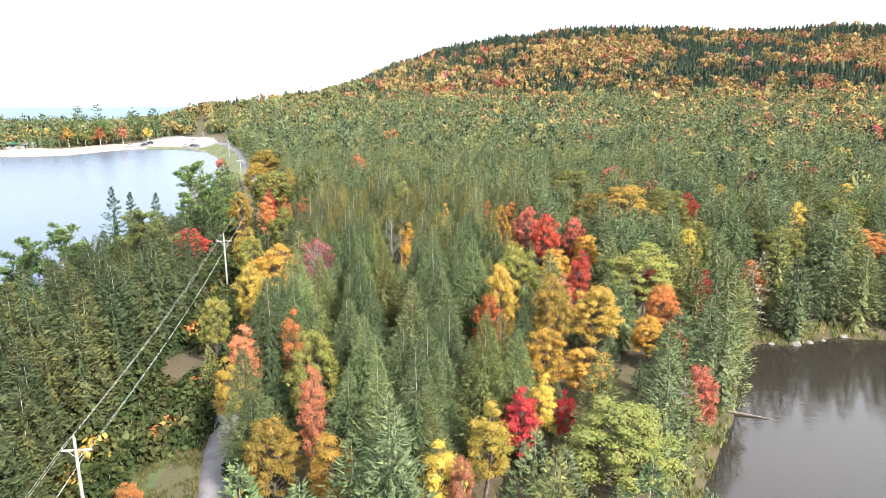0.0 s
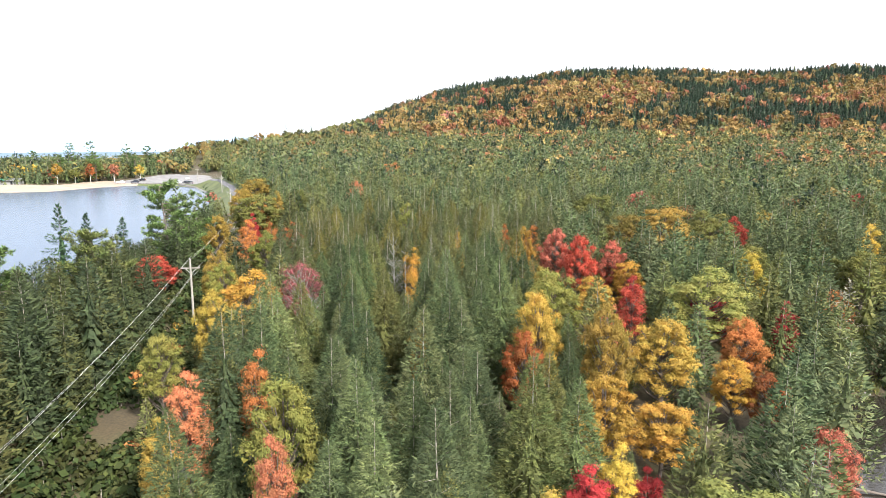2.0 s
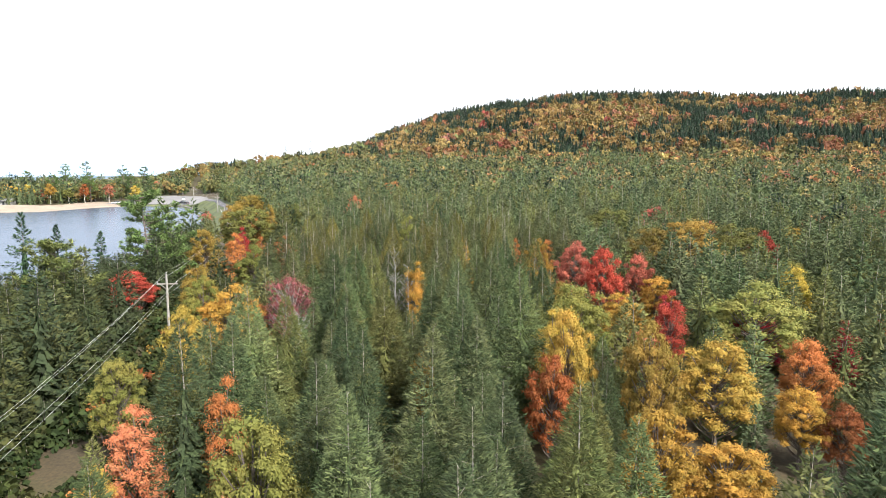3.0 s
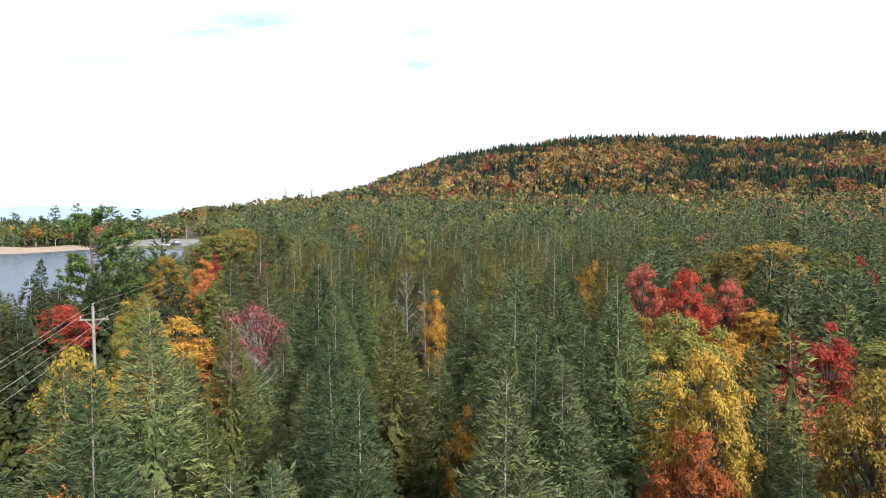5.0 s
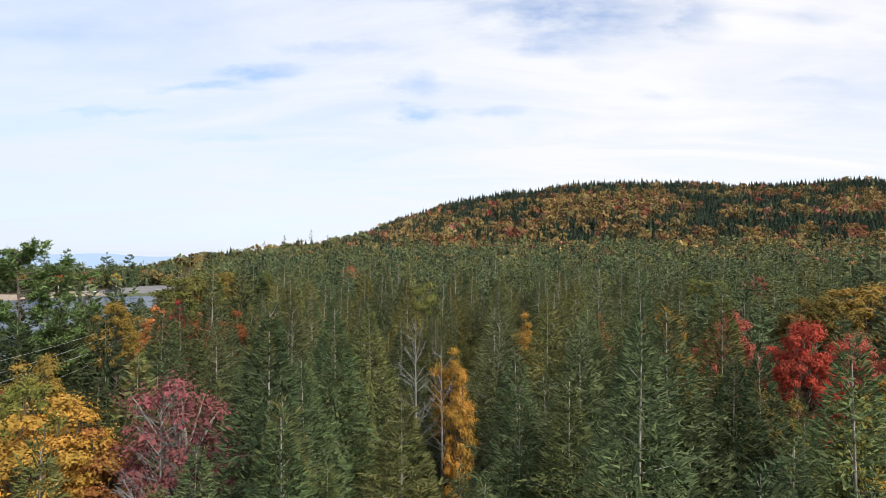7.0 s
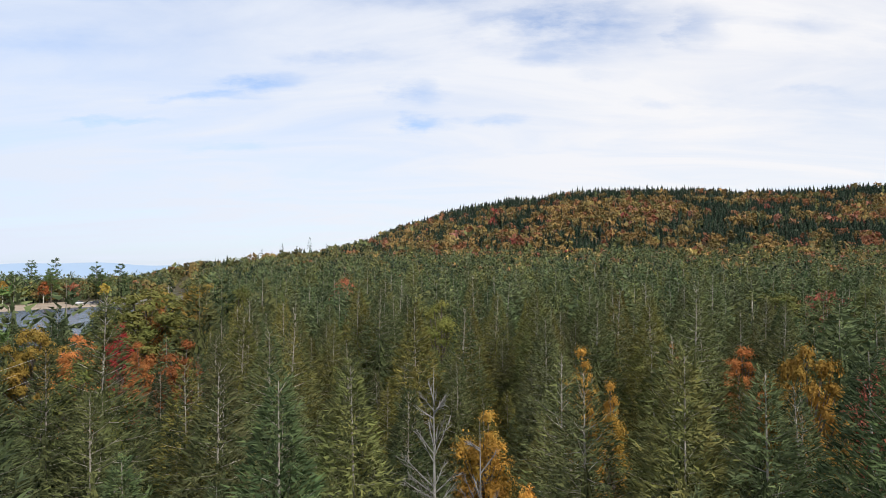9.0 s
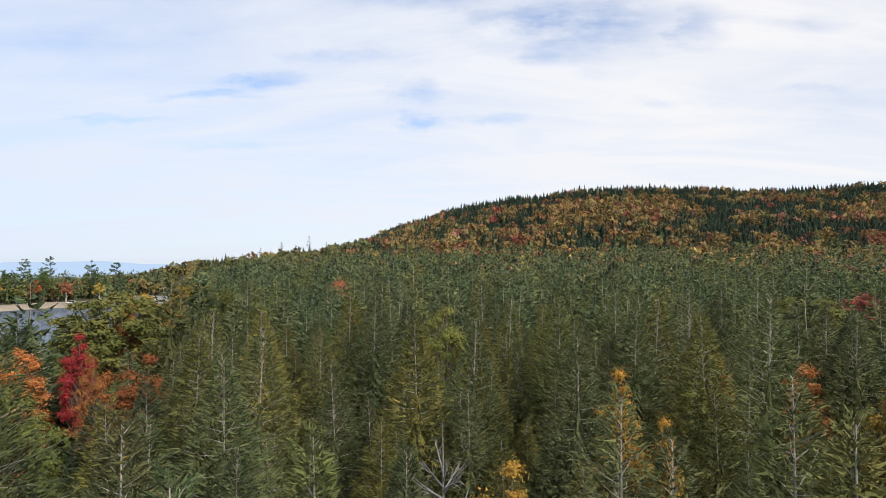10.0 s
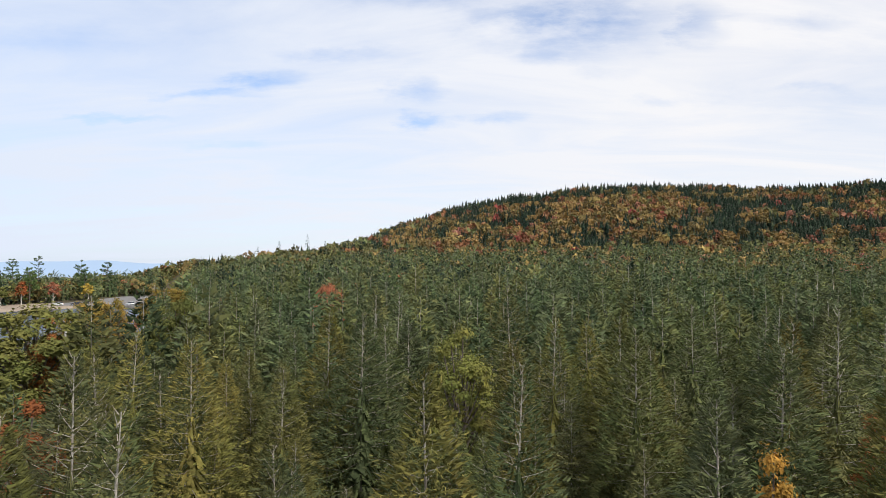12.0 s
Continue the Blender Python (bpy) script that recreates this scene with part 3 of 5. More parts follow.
flat_sheet("pond_water", grown(POND, 1.5), POND_LEVEL, POND_WATER, "calm brown forest pond with fine ripples", "pond")
flat_sheet("lake_water", grown(LAKE, 1.5), LAKE_LEVEL, LAKE_WATER, "calm pale lake reflecting the white sky", "lake")
flat_sheet("far_pond_water", grown(FAR_POND, 2), 2.0, LAKE_WATER, "small grey pond among autumn woods", "pond")
flat_sheet("sea_water", [(-4800, 900), (4800, 900), (4800, 4850), (-4800, 4850)], SEA_LEVEL, SEA_WATER, "wide hazy blue bay", "sea")


def ribbon(name, line, width, mat, label, category, lift=0.06, thick=0.25):
    """A strip laid on the ground along a line, with its own edges."""
    line = np.array(line, float)
    seg = np.r_[0, np.cumsum(np.linalg.norm(np.diff(line, axis=0), axis=1))]
    s = np.arange(0, seg[-1], 1.5)
    p = np.c_[np.interp(s, seg, line[:, 0]), np.interp(s, seg, line[:, 1])]
    for _ in range(6):
        p[1:-1] = (p[:-2] + 2 * p[1:-1] + p[2:]) / 4
    t = unit(np.gradient(p, axis=0))
    nrm = np.c_[-t[:, 1], t[:, 0]]
    rows = []
    for off, dz in ((-0.5, -thick), (-0.5, 0), (-0.17, 0.03), (0.17, 0.03), (0.5, 0), (0.5, -thick)):
        q = p + nrm * off * width
        rows.append(np.c_[q, ground_height(q[:, 0], q[:, 1]) + lift + dz])
    v = np.stack(rows, 1)
    m = v.shape[1]
    i = (np.arange(len(p) - 1)[:, None] * m + np.arange(m - 1)[None]).ravel()
    return tagged(new(name, mesh_from(name, v, np.stack([i, i + 1, i + 1 + m, i + m], 1), [mat])), label, category, kind="structure")


ribbon("road", ROAD, 2.6, ASPHALT, "narrow grey asphalt lane through the trees", "road")

# ---- distance ----


def build_far_hills():
    a = np.radians(np.arange(-75, 76, 0.5))
    up = 44 + 10 * np.sin(a * 9) + 7 * np.sin(a * 23 + 1) + 4 * np.sin(a * 61)
    rows = [np.c_[np.sin(a) * 4600, 90 + np.cos(a) * 4600, z] for z in (np.full(len(a), -60.0), up)]
    n = len(a)
    i = np.arange(n - 1)

    # haze is painted: bluish base colour and a pale blue glow on the hills
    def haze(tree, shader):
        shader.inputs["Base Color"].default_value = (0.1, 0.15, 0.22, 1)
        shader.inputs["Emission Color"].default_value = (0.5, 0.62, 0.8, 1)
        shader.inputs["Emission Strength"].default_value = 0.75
    ob = new("backdrop", mesh_from("backdrop", np.concatenate(rows), np.stack([i, i + 1, i + 1 + n, i + n], 1), [material("painted_haze_hills", haze, 1.0)]))
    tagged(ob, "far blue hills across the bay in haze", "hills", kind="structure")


build_far_hills()

# ---- forest ----
rng = np.random.default_rng(7)
# broadleaf trees by colour: place, crown width, height
AUTUMN = {}
AUTUMN["salmon"] = [(-5.3, 47.8, 2.2, 12.2), (6.6, 40.4, 1.6, 9.3), (-14.3, 59.2, 2.8, 11.1), (-17.0, 171.8, 4.4, 14.8), (21.6, 82.7, 2.9, 8.1), (55.5, 151.5, 5.9, 10.2)]
AUTUMN["oldgold"] = [(-8.1, 45.4, 4.7, 9.3), (18.0, 70.1, 4.3, 12.8), (41.5, 124.2, 12.8, 14.2), (34.2, 120.0, 7.8, 13.5), 
    (-30.1, 148.7, 2.8, 13.9), (-26.0, 100.1, 4.4, 10.1), (16.3, 94.5, 4.1, 9.4)]
AUTUMN["gold"] = [(-3.1, 43.3, 3.4, 8.7), (29.8, 71.0, 4.0, 6.9), (16.0, 62.7, 4.9, 9.7), (20.6, 62.9, 5.4, 7.0), (-18.4, 88.6, 6.5, 10.5),
    (15.2, 106.7, 3.9, 12.7), (1.4, 74.4, 1.9, 9.5), (-0.4, 104.8, 2.8, 10.6), (6.2, 108.4, 1.8, 11.0), (0.0, 94.2, 1.8, 11.0), (5.9, 114.0, 2.4, 11.6),
    (22.6, 94.2, 4.7, 7.8), (28.9, 101.7, 4.8, 8.5)]
AUTUMN["lemon"] = [(5.3, 41.9, 3.6, 9.3), (14.4, 53.1, 2.3, 9.3), (69.9, 114.4, 3.0, 11.5)]
AUTUMN["yellow"] = [(9.1, 46.9, 3.5, 10.0), (23.6, 72.1, 6.2, 10.5), (12.5, 73.0, 4.1, 13.2), (-18.8, 78.0, 4.1, 11.3), (-15.1, 56.1, 2.5, 9.1), (70.8, 149.2, 5.0, 9.9),
    (12.7, 79.8, 3.1, 10.7), (11.8, 74.5, 2.0, 9.7), (102.2, 152.0, 7.9, 10.2)]
AUTUMN["crimson"] = [(12.3, 51.3, 3.2, 8.9), (16.8, 54.2, 2.0, 7.0), (34.7, 88.5, 6.1, 7.1), (42.0, 85.5, 2.6, 9.6), (-30.6, 132.4, 2.7, 11.3), (26.1, 90.4, 1.6, 8.6),
    (110.7, 181.4, 5.6, 12.0)]
AUTUMN["lime"] = [(19.6, 46.8, 9.1, 10.4), (33.3, 86.2, 8.9, 11.2), (45.3, 197.5, 6.0, 14.2), (51.5, 202.3, 5.2, 13.4)]
AUTUMN["pink"] = [(30.5, 58.0, 4.0, 9.4), (20.0, 107.2, 4.7, 12.3), (27.4, 104.0, 4.1, 11.1), (48.7, 162.1, 8.5, 12.6)]
AUTUMN["rust"] = [(32.1, 69.4, 3.7, 7.0), (-21.6, 123.9, 3.6, 10.9), (10.9, 70.5, 3.8, 10.3)]
AUTUMN["orange"] = [(33.1, 76.4, 4.3, 9.2), (-9.8, 60.6, 2.4, 12.1), (-16.2, 88.9, 3.5, 9.1), (79.4, 110.0, 8.1, 8.2), (18.6, 120.7, 2.6, 10.3),
    (14.2, 121.9, 1.6, 10.2), (-28.5, 122.3, 3.2, 11.5), (-25.1, 124.6, 2.5, 10.7), (-30.7, 140.2, 2.9, 13.0), (-17.5, 300.0, 9.0, 13.0)]
AUTUMN["red"] = [(23.8, 82.8, 3.0, 11.2), (22.0, 101.0, 4.8, 12.3), (-39.2, 111.0, 6.0, 7.4), (55.7, 129.1, 4.5, 11.1)]
AUTUMN["olive"] = [(50.5, 127.5, 9.9, 12.4), (15.4, 83.5, 6.1, 12.0), (-6.4, 54.8, 5.2, 12.6), (-31.7, 139.9, 11.5, 14.2), (80.5, 119.3, 9.3, 12.3),
    (58.1, 106.6, 6.5, 8.4), (50.2, 111.5, 5.8, 9.4), (-26.5, 152.3, 5.3, 14.1), (36.2, 152.8, 11.2, 13.5), (11.9, 167.2, 8.7, 10.2), (-21.3, 70.9, 3.7, 9.3),
    (61.0, 101.5, 6.2, 10.2)]
AUTUMN["purple"] = [(-12.1, 87.8, 5.4, 11.8)]
AUTUMN["lemon"] += [(44.7, 99.8, 4.0, 10.5), (160.0, 249.2, 10.5, 12.5)]
AUTUMN["olive"] += [(-2.4, 129.5, 3.6, 13.6), (-44.2, 72.8, 4.0, 9.0), (36.8, 232.8, 14.0, 13.5), (-51.7, 216.6, 6.4, 12.0), (-22.9, 112.5, 5.5, 11.0), (-23.8, 95.5, 4.3, 10.0)]
AUTUMN["oldgold"] += [(-35.4, 128.3, 5.2, 11.5), (-50.7, 206.6, 10.8, 12.5), (-43.1, 169.2, 7.4, 12.5)]
AUTUMN["orange"] += [(-20.1, 45.6, 2.1, 3.6), (-13.0, 233.0, 5.3, 13.0), (52.9, 94.2, 4.1, 8.5)]
BROADLEAVES = [(x, y, w, h, colour) for colour, rows in AUTUMN.items() for x, y, w, h in rows]


def open_land(x, y):
    """True where no tree grows: water, road, line corridor, beach, parking."""
    no = polygon_distance(x, y, POND) < 0.9
    no |= polygon_distance(x, y, LAKE) < 2.5
    no |= polygon_distance(x, y, FAR_POND) < 3
    corridor = line_distance(x, y, [(px, py) for px, py, _ in POLES])
    no |= (corridor < np.where(y < 200, 4.2, 6.0)) & (y < 430)
    no |= line_distance(x, y, ROAD) < np.where((y > 62) & (y < 180), 1.8, 3.4)
    no |= (polygon_distance(x, y, LAKE) < 34) & (y > 300) & (x < -120)
    no |= (np.abs(x + 162) < 38) & (np.abs(y - 440) < 62)
    no |= (polygon_distance(x, y, LAKE) < 7) & (y > 225) & (x > -140) & (x < -60)
    no |= (np.abs(x + 20) < 2.5) & (np.abs(y - 51) < 5)
    no |= (np.abs(x + 19) < 3.5) & (np.abs(y - 39) < 7)
    no |= (line_distance(x, y, [(-140, 400), (-170, 470), (-225, 640)]) < 6) & (y > 440)
    return no


def lattice(x0, x1, y0, y1, gap):
    x, y = np.meshgrid(np.arange(x0, x1, gap), np.arange(y0, y1, gap * 0.87))
    x = x + (np.arange(len(y)) % 2)[:, None] * gap / 2
    x, y = x.ravel() + rng.uniform(-0.36, 0.36, x.size) * gap, y.ravel() + rng.uniform(-0.36, 0.36, y.size) * gap
    seen = (np.abs(x) < 0.74 * y + 14)
    x, y = x[seen], y[seen]
    free = ~open_land(x, y)
    return x[free], y[free]


def waves(x, y, scale, seed):
    """A smooth random field, about -1 to 1."""
    r = np.random.default_rng(seed)
    f = 0
    for k in range(7):
        a, s = r.uniform(0, 6.28), r.uniform(0.6, 1.9) / scale
        f = f + np.sin((np.cos(a) * x + np.sin(a) * y) * s * 6.28 + r.uniform(0, 6.28))
    return f / 2.6


crown_x, crown_y, crown_w, crown_h = (np.array([b[k] for b in BROADLEAVES], float) for k in range(4))


def clear_of_crowns(x, y):
    # lower growth stands on the near side of a broadleaf tree
    dy = y[:, None] - crown_y[None]
    dy = np.where(dy < 0, np.minimum(dy + 1.5, 0), dy)
    d = np.hypot(x[:, None] - crown_x[None], dy) - np.clip(crown_w[None] * 0.46 + 0.6, 1.3, 5.2)
    return d.min(1) > 0


def room_to_grow(x, y):
    """The height that conifers reach: younger and lower at the southern foot of a broadleaf tree."""
    gap = crown_y - y
    near = (gap > -1) & (gap < 10) & (np.abs(crown_x - x) < crown_w * 0.5 + 0.8)
    return float(np.clip((crown_h[near] - 2.8 - 0.18 * np.maximum(9 - gap[near], 0)).min(), 4.0, 14.5)) if near.any() else 14.5


def forest_stuff(name, models, corners, places, label, category, leaves_of=None):
    """Many trees too far or too many to count, joined. models: (wood, leaves) pairs; places: x, y, turn, size, tall, colour, model."""
    verts, cols, quads, tris, mats_q, n = [], [], [], [], [], 0
    for x, y, z, turn, size, tall, colour, k in places:
        wood, leaves = models[k]
        c, s = math.cos(turn) * size, math.sin(turn) * size
        m = np.array([[c, s, 0], [-s, c, 0], [0, 0, size * tall]])
        for v, f in ((wood[0], wood[1]), (leaves, None)):
            verts.append(v @ m + (x, y, z))
            if f is not None:
                quads.append(f + n)
                cols.append(np.tile((0.2, 0.18, 0.15), (len(v), 1)))
            else:
                tris.append(np.arange(len(v)).reshape(-1, corners) + n)
                cols.append(np.tile(colour, (len(v), 1)))
            n += len(v)
    quads, tris = np.concatenate(quads), np.concatenate(tris)
    me = mesh_from(name, np.concatenate(verts), [quads, tris], [BARK, leaves_of or WOODLAND], np.r_[np.zeros(len(quads)), np.ones(len(tris))], np.concatenate(cols))
    return tagged(new(name, me), label, category, kind="stuff")


def shade(colour, spread=0.16):
    return tuple(np.clip(np.array(colour) * rng.uniform(1 - spread, 1 + spread) * rng.uniform(0.97, 1.03, 3), 0, 0.8))


# near conifers, each a tree of its own: a fine stand ahead, a plainer one before it
FINE, PLAIN = (-22, 22, 96, 140), (-14, 17, 42, 96)


def conifer_models(count, boughs, twigs, leaves, size, slim, sticks, thinner, wide, airy):
    made = []
    for k in range(count):
        sparse = (0.0, 0.25, 0.1, 0.4, 0.0, 0.3, 0.45, 0.15, 0.35)[k % 9] * thinner
        w, l = conifer(rng, rng.uniform(12.2, 13.8), rng.uniform(*wide), boughs, twigs, leaves, size, bare=rng.uniform(0.05, 0.14), lean=0.3,
                       sticks=1 if sparse > 0.2 else sticks, cone=rng.uniform(6.4, 7.6), sparse=sparse, slim=slim, core=0.4 if sparse > 0.2 else 0.5, core_tiers=26, core_sides=9, open_top=rng.uniform(*airy), mantle=5200 if sparse > 0.2 else 8000, tuft_size=0.25, tuft_slim=0.24)
        text = "sparse olive conifer, its pale stem showing" if sparse > 0.2 else "slender feathery olive green conifer with a pale stem"
        made.append(tree_thing("conifer", w, l, 3, BARK, NEEDLES[k % 5], text, "conifer"))
    return made


fine_models, plain_models = conifer_models(9, 80, 9, 5, 0.24, 0.22, 1, 0.6, (2.3, 2.7), (0.5, 1.0)), conifer_models(7, 62, 7, 5, 0.27, 0.24, 4, 0.3, (2.4, 2.8), (0.85, 1.0))
near_x, near_y = lattice(-75, 130, 32, 150, 3.55)
free = clear_of_crowns(near_x, near_y)
near_x, near_y = near_x[free], near_y[free]


def shore_size(x, y):
    """Trees stay low near the lake."""
    return float(np.interp(polygon_distance(x, y, LAKE), [2, 26], [0.5, 1.0]))


def within(x, y, box):
    return (x > box[0]) & (x < box[1]) & (y > box[2]) & (y < box[3])


is_hero = np.zeros(len(near_x), bool)
for box, models, tones in ((FINE, fine_models, NEEDLES), (PLAIN, plain_models, COOL_NEEDLES)):
    for k in np.nonzero(within(near_x, near_y, box))[0]:
        is_hero[k] = True
        x, y = near_x[k], near_y[k]
        tone = shade(tones[rng.integers(7)], 0.2)
        planted(models[rng.integers(len(models))], x, y, rng.uniform(0, 6.28), float(min(np.clip(rng.normal(0.92, 0.17), 0.5, 1.18), room_to_grow(x, y) / 13)), tone)
mid_models = [conifer(rng, rng.uniform(12, 13.5), rng.uniform(2.4, 2.9), 30, 4, 3, 0.42, bare=0.04, lean=0.2, stem_sides=3, slim=0.36, cone=7.0, core=0.56, core_tiers=13, core_sides=7, open_top=0.9, mantle=1000, tuft_size=0.54, tuft_slim=0.38) for _ in range(6)]
places = []
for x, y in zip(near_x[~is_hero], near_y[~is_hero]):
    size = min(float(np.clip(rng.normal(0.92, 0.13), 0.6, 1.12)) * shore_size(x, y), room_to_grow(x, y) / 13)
    places.append((x, y, float(ground_height(x, y)) - 0.1, rng.uniform(0, 6.28), size, 1.0, shade((SHADED_NEEDLES if x < -24 else COOL_NEEDLES)[rng.integers(7)], 0.2), rng.integers(6)))
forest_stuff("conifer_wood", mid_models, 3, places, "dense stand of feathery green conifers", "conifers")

# broadleaf trees with their autumn colours
slender, spreading = [], []
for k in range(5):
    w, l = broadleaf(rng, 12.5, 2.0, 46, 280, 0.15, trunk=rng.uniform(0.12, 0.2), corners=3)
    slender.append(tree_thing("broadleaf_tree", w, l, 3, DARK_BARK, COLOURS["gold"], "autumn broadleaf tree among conifers", "tree", LEAVES))
    w, l = broadleaf(rng, 12.5, 3.6, 84, 240, 0.19, trunk=rng.uniform(0.14, 0.22), corners=3)
    spreading.append(tree_thing("broadleaf_tree", w, l, 3, DARK_BARK, COLOURS["gold"], "autumn broadleaf tree among conifers", "tree", LEAVES))
w, l = broadleaf(rng, 12.5, 3.0, 44, 170, 0.15, trunk=0.3, loose=0.3, corners=3)
half_bare = tree_thing("broadleaf_tree", w, l, 3, BARK, COLOURS["purple"], "half bare autumn tree", "tree", LEAVES)
WORDS = {"salmon": "salmon pink", "rust": "rust brown", "olive": "olive yellow", "gold": "golden orange", "orange": "bright orange", "yellow": "yellow", "lemon": "bright lemon yellow",
         "crimson": "deep crimson", "red": "red", "pink": "coral pink", "purple": "purplish red, half bare", "lime": "yellow green", "oldgold": "dull gold"}
for x, y, w, h, c in BROADLEAVES:
    w = float(np.clip(w * 1.1, 2.0, 12.0))
    model, own = (slender, 4.0) if w < 4.0 else (spreading, 7.2)
    if c == "purple":
        model, own = [half_bare] * 5, 6.0
    planted(model[rng.integers(5)], x, y, rng.uniform(0, 6.28), w / own, shade(COLOURS[c], 0.08), WORDS[c] + " autumn broadleaf tree among green conifers", h / 12.5 / (w / own))
for model in fine_models + plain_models + slender + spreading + [half_bare]:
    for o in (*model.children, model):
        bpy.data.objects.remove(o)

# woods in the middle distance and on the hill
LOW_CON = [conifer(rng, 13, 2.8, 12, 4, 2, 0.85, bare=0.05, stem_sides=3, slim=0.45, core=0.6, open_top=0.9, core_tiers=8, core_sides=6, cone=7.0, mantle=180, tuft_size=1.1, tuft_slim=0.45) for _ in range(5)]
MID_CON = [conifer(rng, 12.5, 3.0, 3, 2, 1, 1.2, bare=0.05, stem_sides=3, core=0.66, core_tiers=5, core_sides=6, cone=7.0, mantle=70, tuft_size=1.7, tuft_slim=0.5) for _ in range(4)]
FAR_CON = [spire(rng, 11.0, 2.9, 7, 6, 7.5) for _ in range(4)]
LOW_BROAD = [broadleaf(rng, 12, 3.4, 14, 16, 0.8, trunk=0.2) for _ in range(5)]
FAR_BROAD = [broadleaf(rng, 10.5, 4.6, 7, 13, 1.7, trunk=0.12) for _ in range(4)]
for models in (MID_CON, FAR_CON, FAR_BROAD, LOW_BROAD):
    for k, (w, l) in enumerate(models):
        models[k] = (tube([(0, 0, 0), (0, 0, 6), (0, 0, 12)], [0.14, 0.1, 0.03], 3), l)


def is_broad(x, y):
    """Where the broadleaf trees stand: scattered below, in slanting bands on the hill."""
    f = waves(x, y, 70, 3) * 0.5 + waves(x, y, 24, 5) * 0.7
    want = np.interp(y, [140, 200, 300, 420, 520, 620], [0.05, 0.1, 0.14, 0.16, 0.24, 0.36])
    want = want * (1 - 0.5 * step(60, 0, x) * step(600, 560, y))
    want = want + 0.3 * step(50, 150, x) * step(220, 120, y) + 0.2 * step(0.4, 0.65, x / y) * step(250, 400, y)
    want = want + 0.4 * step(-40, -110, x) * step(300, 400, y)
    hill = step(600, 680, y)
    # stands on the hillside: a bearing from the valley's foot, and how far up the slope; their edges wander
    a = (x + 1) / (y - 64) + 0.03 * waves(x, y, 90, 31)
    v = (y - 640) / 290 + 0.05 * waves(x, y, 60, 33)

    def patch(a0, a1, v0, v1):
        return step(a0 - 0.02, a0 + 0.02, a) * step(a1 + 0.02, a1 - 0.02, a) * step(v0 - 0.04, v0 + 0.04, v) * step(v1 + 0.04, v1 - 0.04, v)

    stands = np.full(x.shape, 0.34)
    for a0, a1, v0, v1, much in ((-0.2, 0.16, 0.36, 0.74, 0.3), (-0.2, 0.16, -0.2, 0.34, 0.5), (0.15, 0.37, 0.3, 0.74, 0.75), (0.37, 0.62, 0.4, 0.72, 0.05), (0.37, 0.75, 0.1, 0.32, 0.05),
                                 (0.42, 0.7, 0.32, 0.42, 0.8), (0.61, 0.9, 0.4, 0.66, 0.8), (0.4, 0.8, -0.2, 0.1, 0.85), (-0.5, 0.9, 0.78, 1.6, 0.05), (0.43, 0.58, 0.74, 0.88, 0.75)):
        k = patch(a0, a1, v0, v1)
        stands = stands * (1 - k) + much * k
    want = want * (1 - hill) + hill * stands
    return rng.random(x.shape) < np.clip(want + 0.85 * f * np.minimum(want, 1 - want), 0, 1)


PALETTE = ["oldgold", "gold", "yellow", "olive", "orange", "rust", "salmon", "red", "pink", "crimson", "lime"]


def wood_colours(x, y):
    """Which autumn colour a far tree has: duller towards the lake, redder in patches."""
    f = waves(x, y, 45, 21)
    p = np.array([0.28, 0.24, 0.1, 0.16, 0.08, 0.07, 0.015, 0.015, 0.01, 0.01, 0.04])
    if x < -60 and y > 260:
        p = np.array([0.2, 0.06, 0.04, 0.4, 0.01, 0.04, 0.0, 0.0, 0.0, 0.0, 0.3])
    elif y > 660:
        p = np.array([0.3, 0.3, 0.08, 0.08, 0.12, 0.08, 0.02, 0.01, 0.01, 0.0, 0.0])
    elif f > 0.5:
        p = p + np.array([0, 0, 0, 0, 0.1, 0.08, 0.04, 0.04, 0.03, 0.02, 0])
    own = np.array(COLOURS[PALETTE[rng.choice(len(PALETTE), p=p / p.sum())]])
    # greyed by a fifth as painted haze; darker on the hill and lake side
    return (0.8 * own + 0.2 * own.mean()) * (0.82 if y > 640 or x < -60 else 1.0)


def wood(x, y, con, broad, gap_size, names, dark, leaves_of=None, broad_at=None):
    """A mixed wood; broad_at gives the broadleaf trees places of their own, wider apart."""
    b = is_broad(x, y)
    if broad_at:
        x, y, b = x[~b], y[~b], b[~b]
        bx, by = broad_at
        c = is_broad(bx, by)
        x, y, b = np.r_[x, bx[c]], np.r_[y, by[c]], np.r_[b, c[c]]
    z = ground_height(x, y) - 0.1
    cons, broads = [], []
    for xi, yi, zi, bi in zip(x, y, z, b):
        size = rng.uniform(0.68, 1.15) * gap_size
        if bi:
            size *= 0.85 if yi < 600 else 1.0
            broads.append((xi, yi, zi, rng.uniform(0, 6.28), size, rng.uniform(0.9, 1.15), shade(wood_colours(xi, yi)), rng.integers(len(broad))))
        else:
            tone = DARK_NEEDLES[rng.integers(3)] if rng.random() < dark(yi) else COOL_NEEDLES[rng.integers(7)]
            cons.append((xi, yi, zi, rng.uniform(0, 6.28), size, rng.uniform(0.85, 1.15), shade(tone, 0.26), rng.integers(len(con))))
    forest_stuff(names[0], con, 3, cons, "green conifers of the wider forest", "conifers", leaves_of)
    forest_stuff(names[1], broad, 4, broads, "autumn coloured broadleaf trees of the wider forest", "trees", leaves_of)


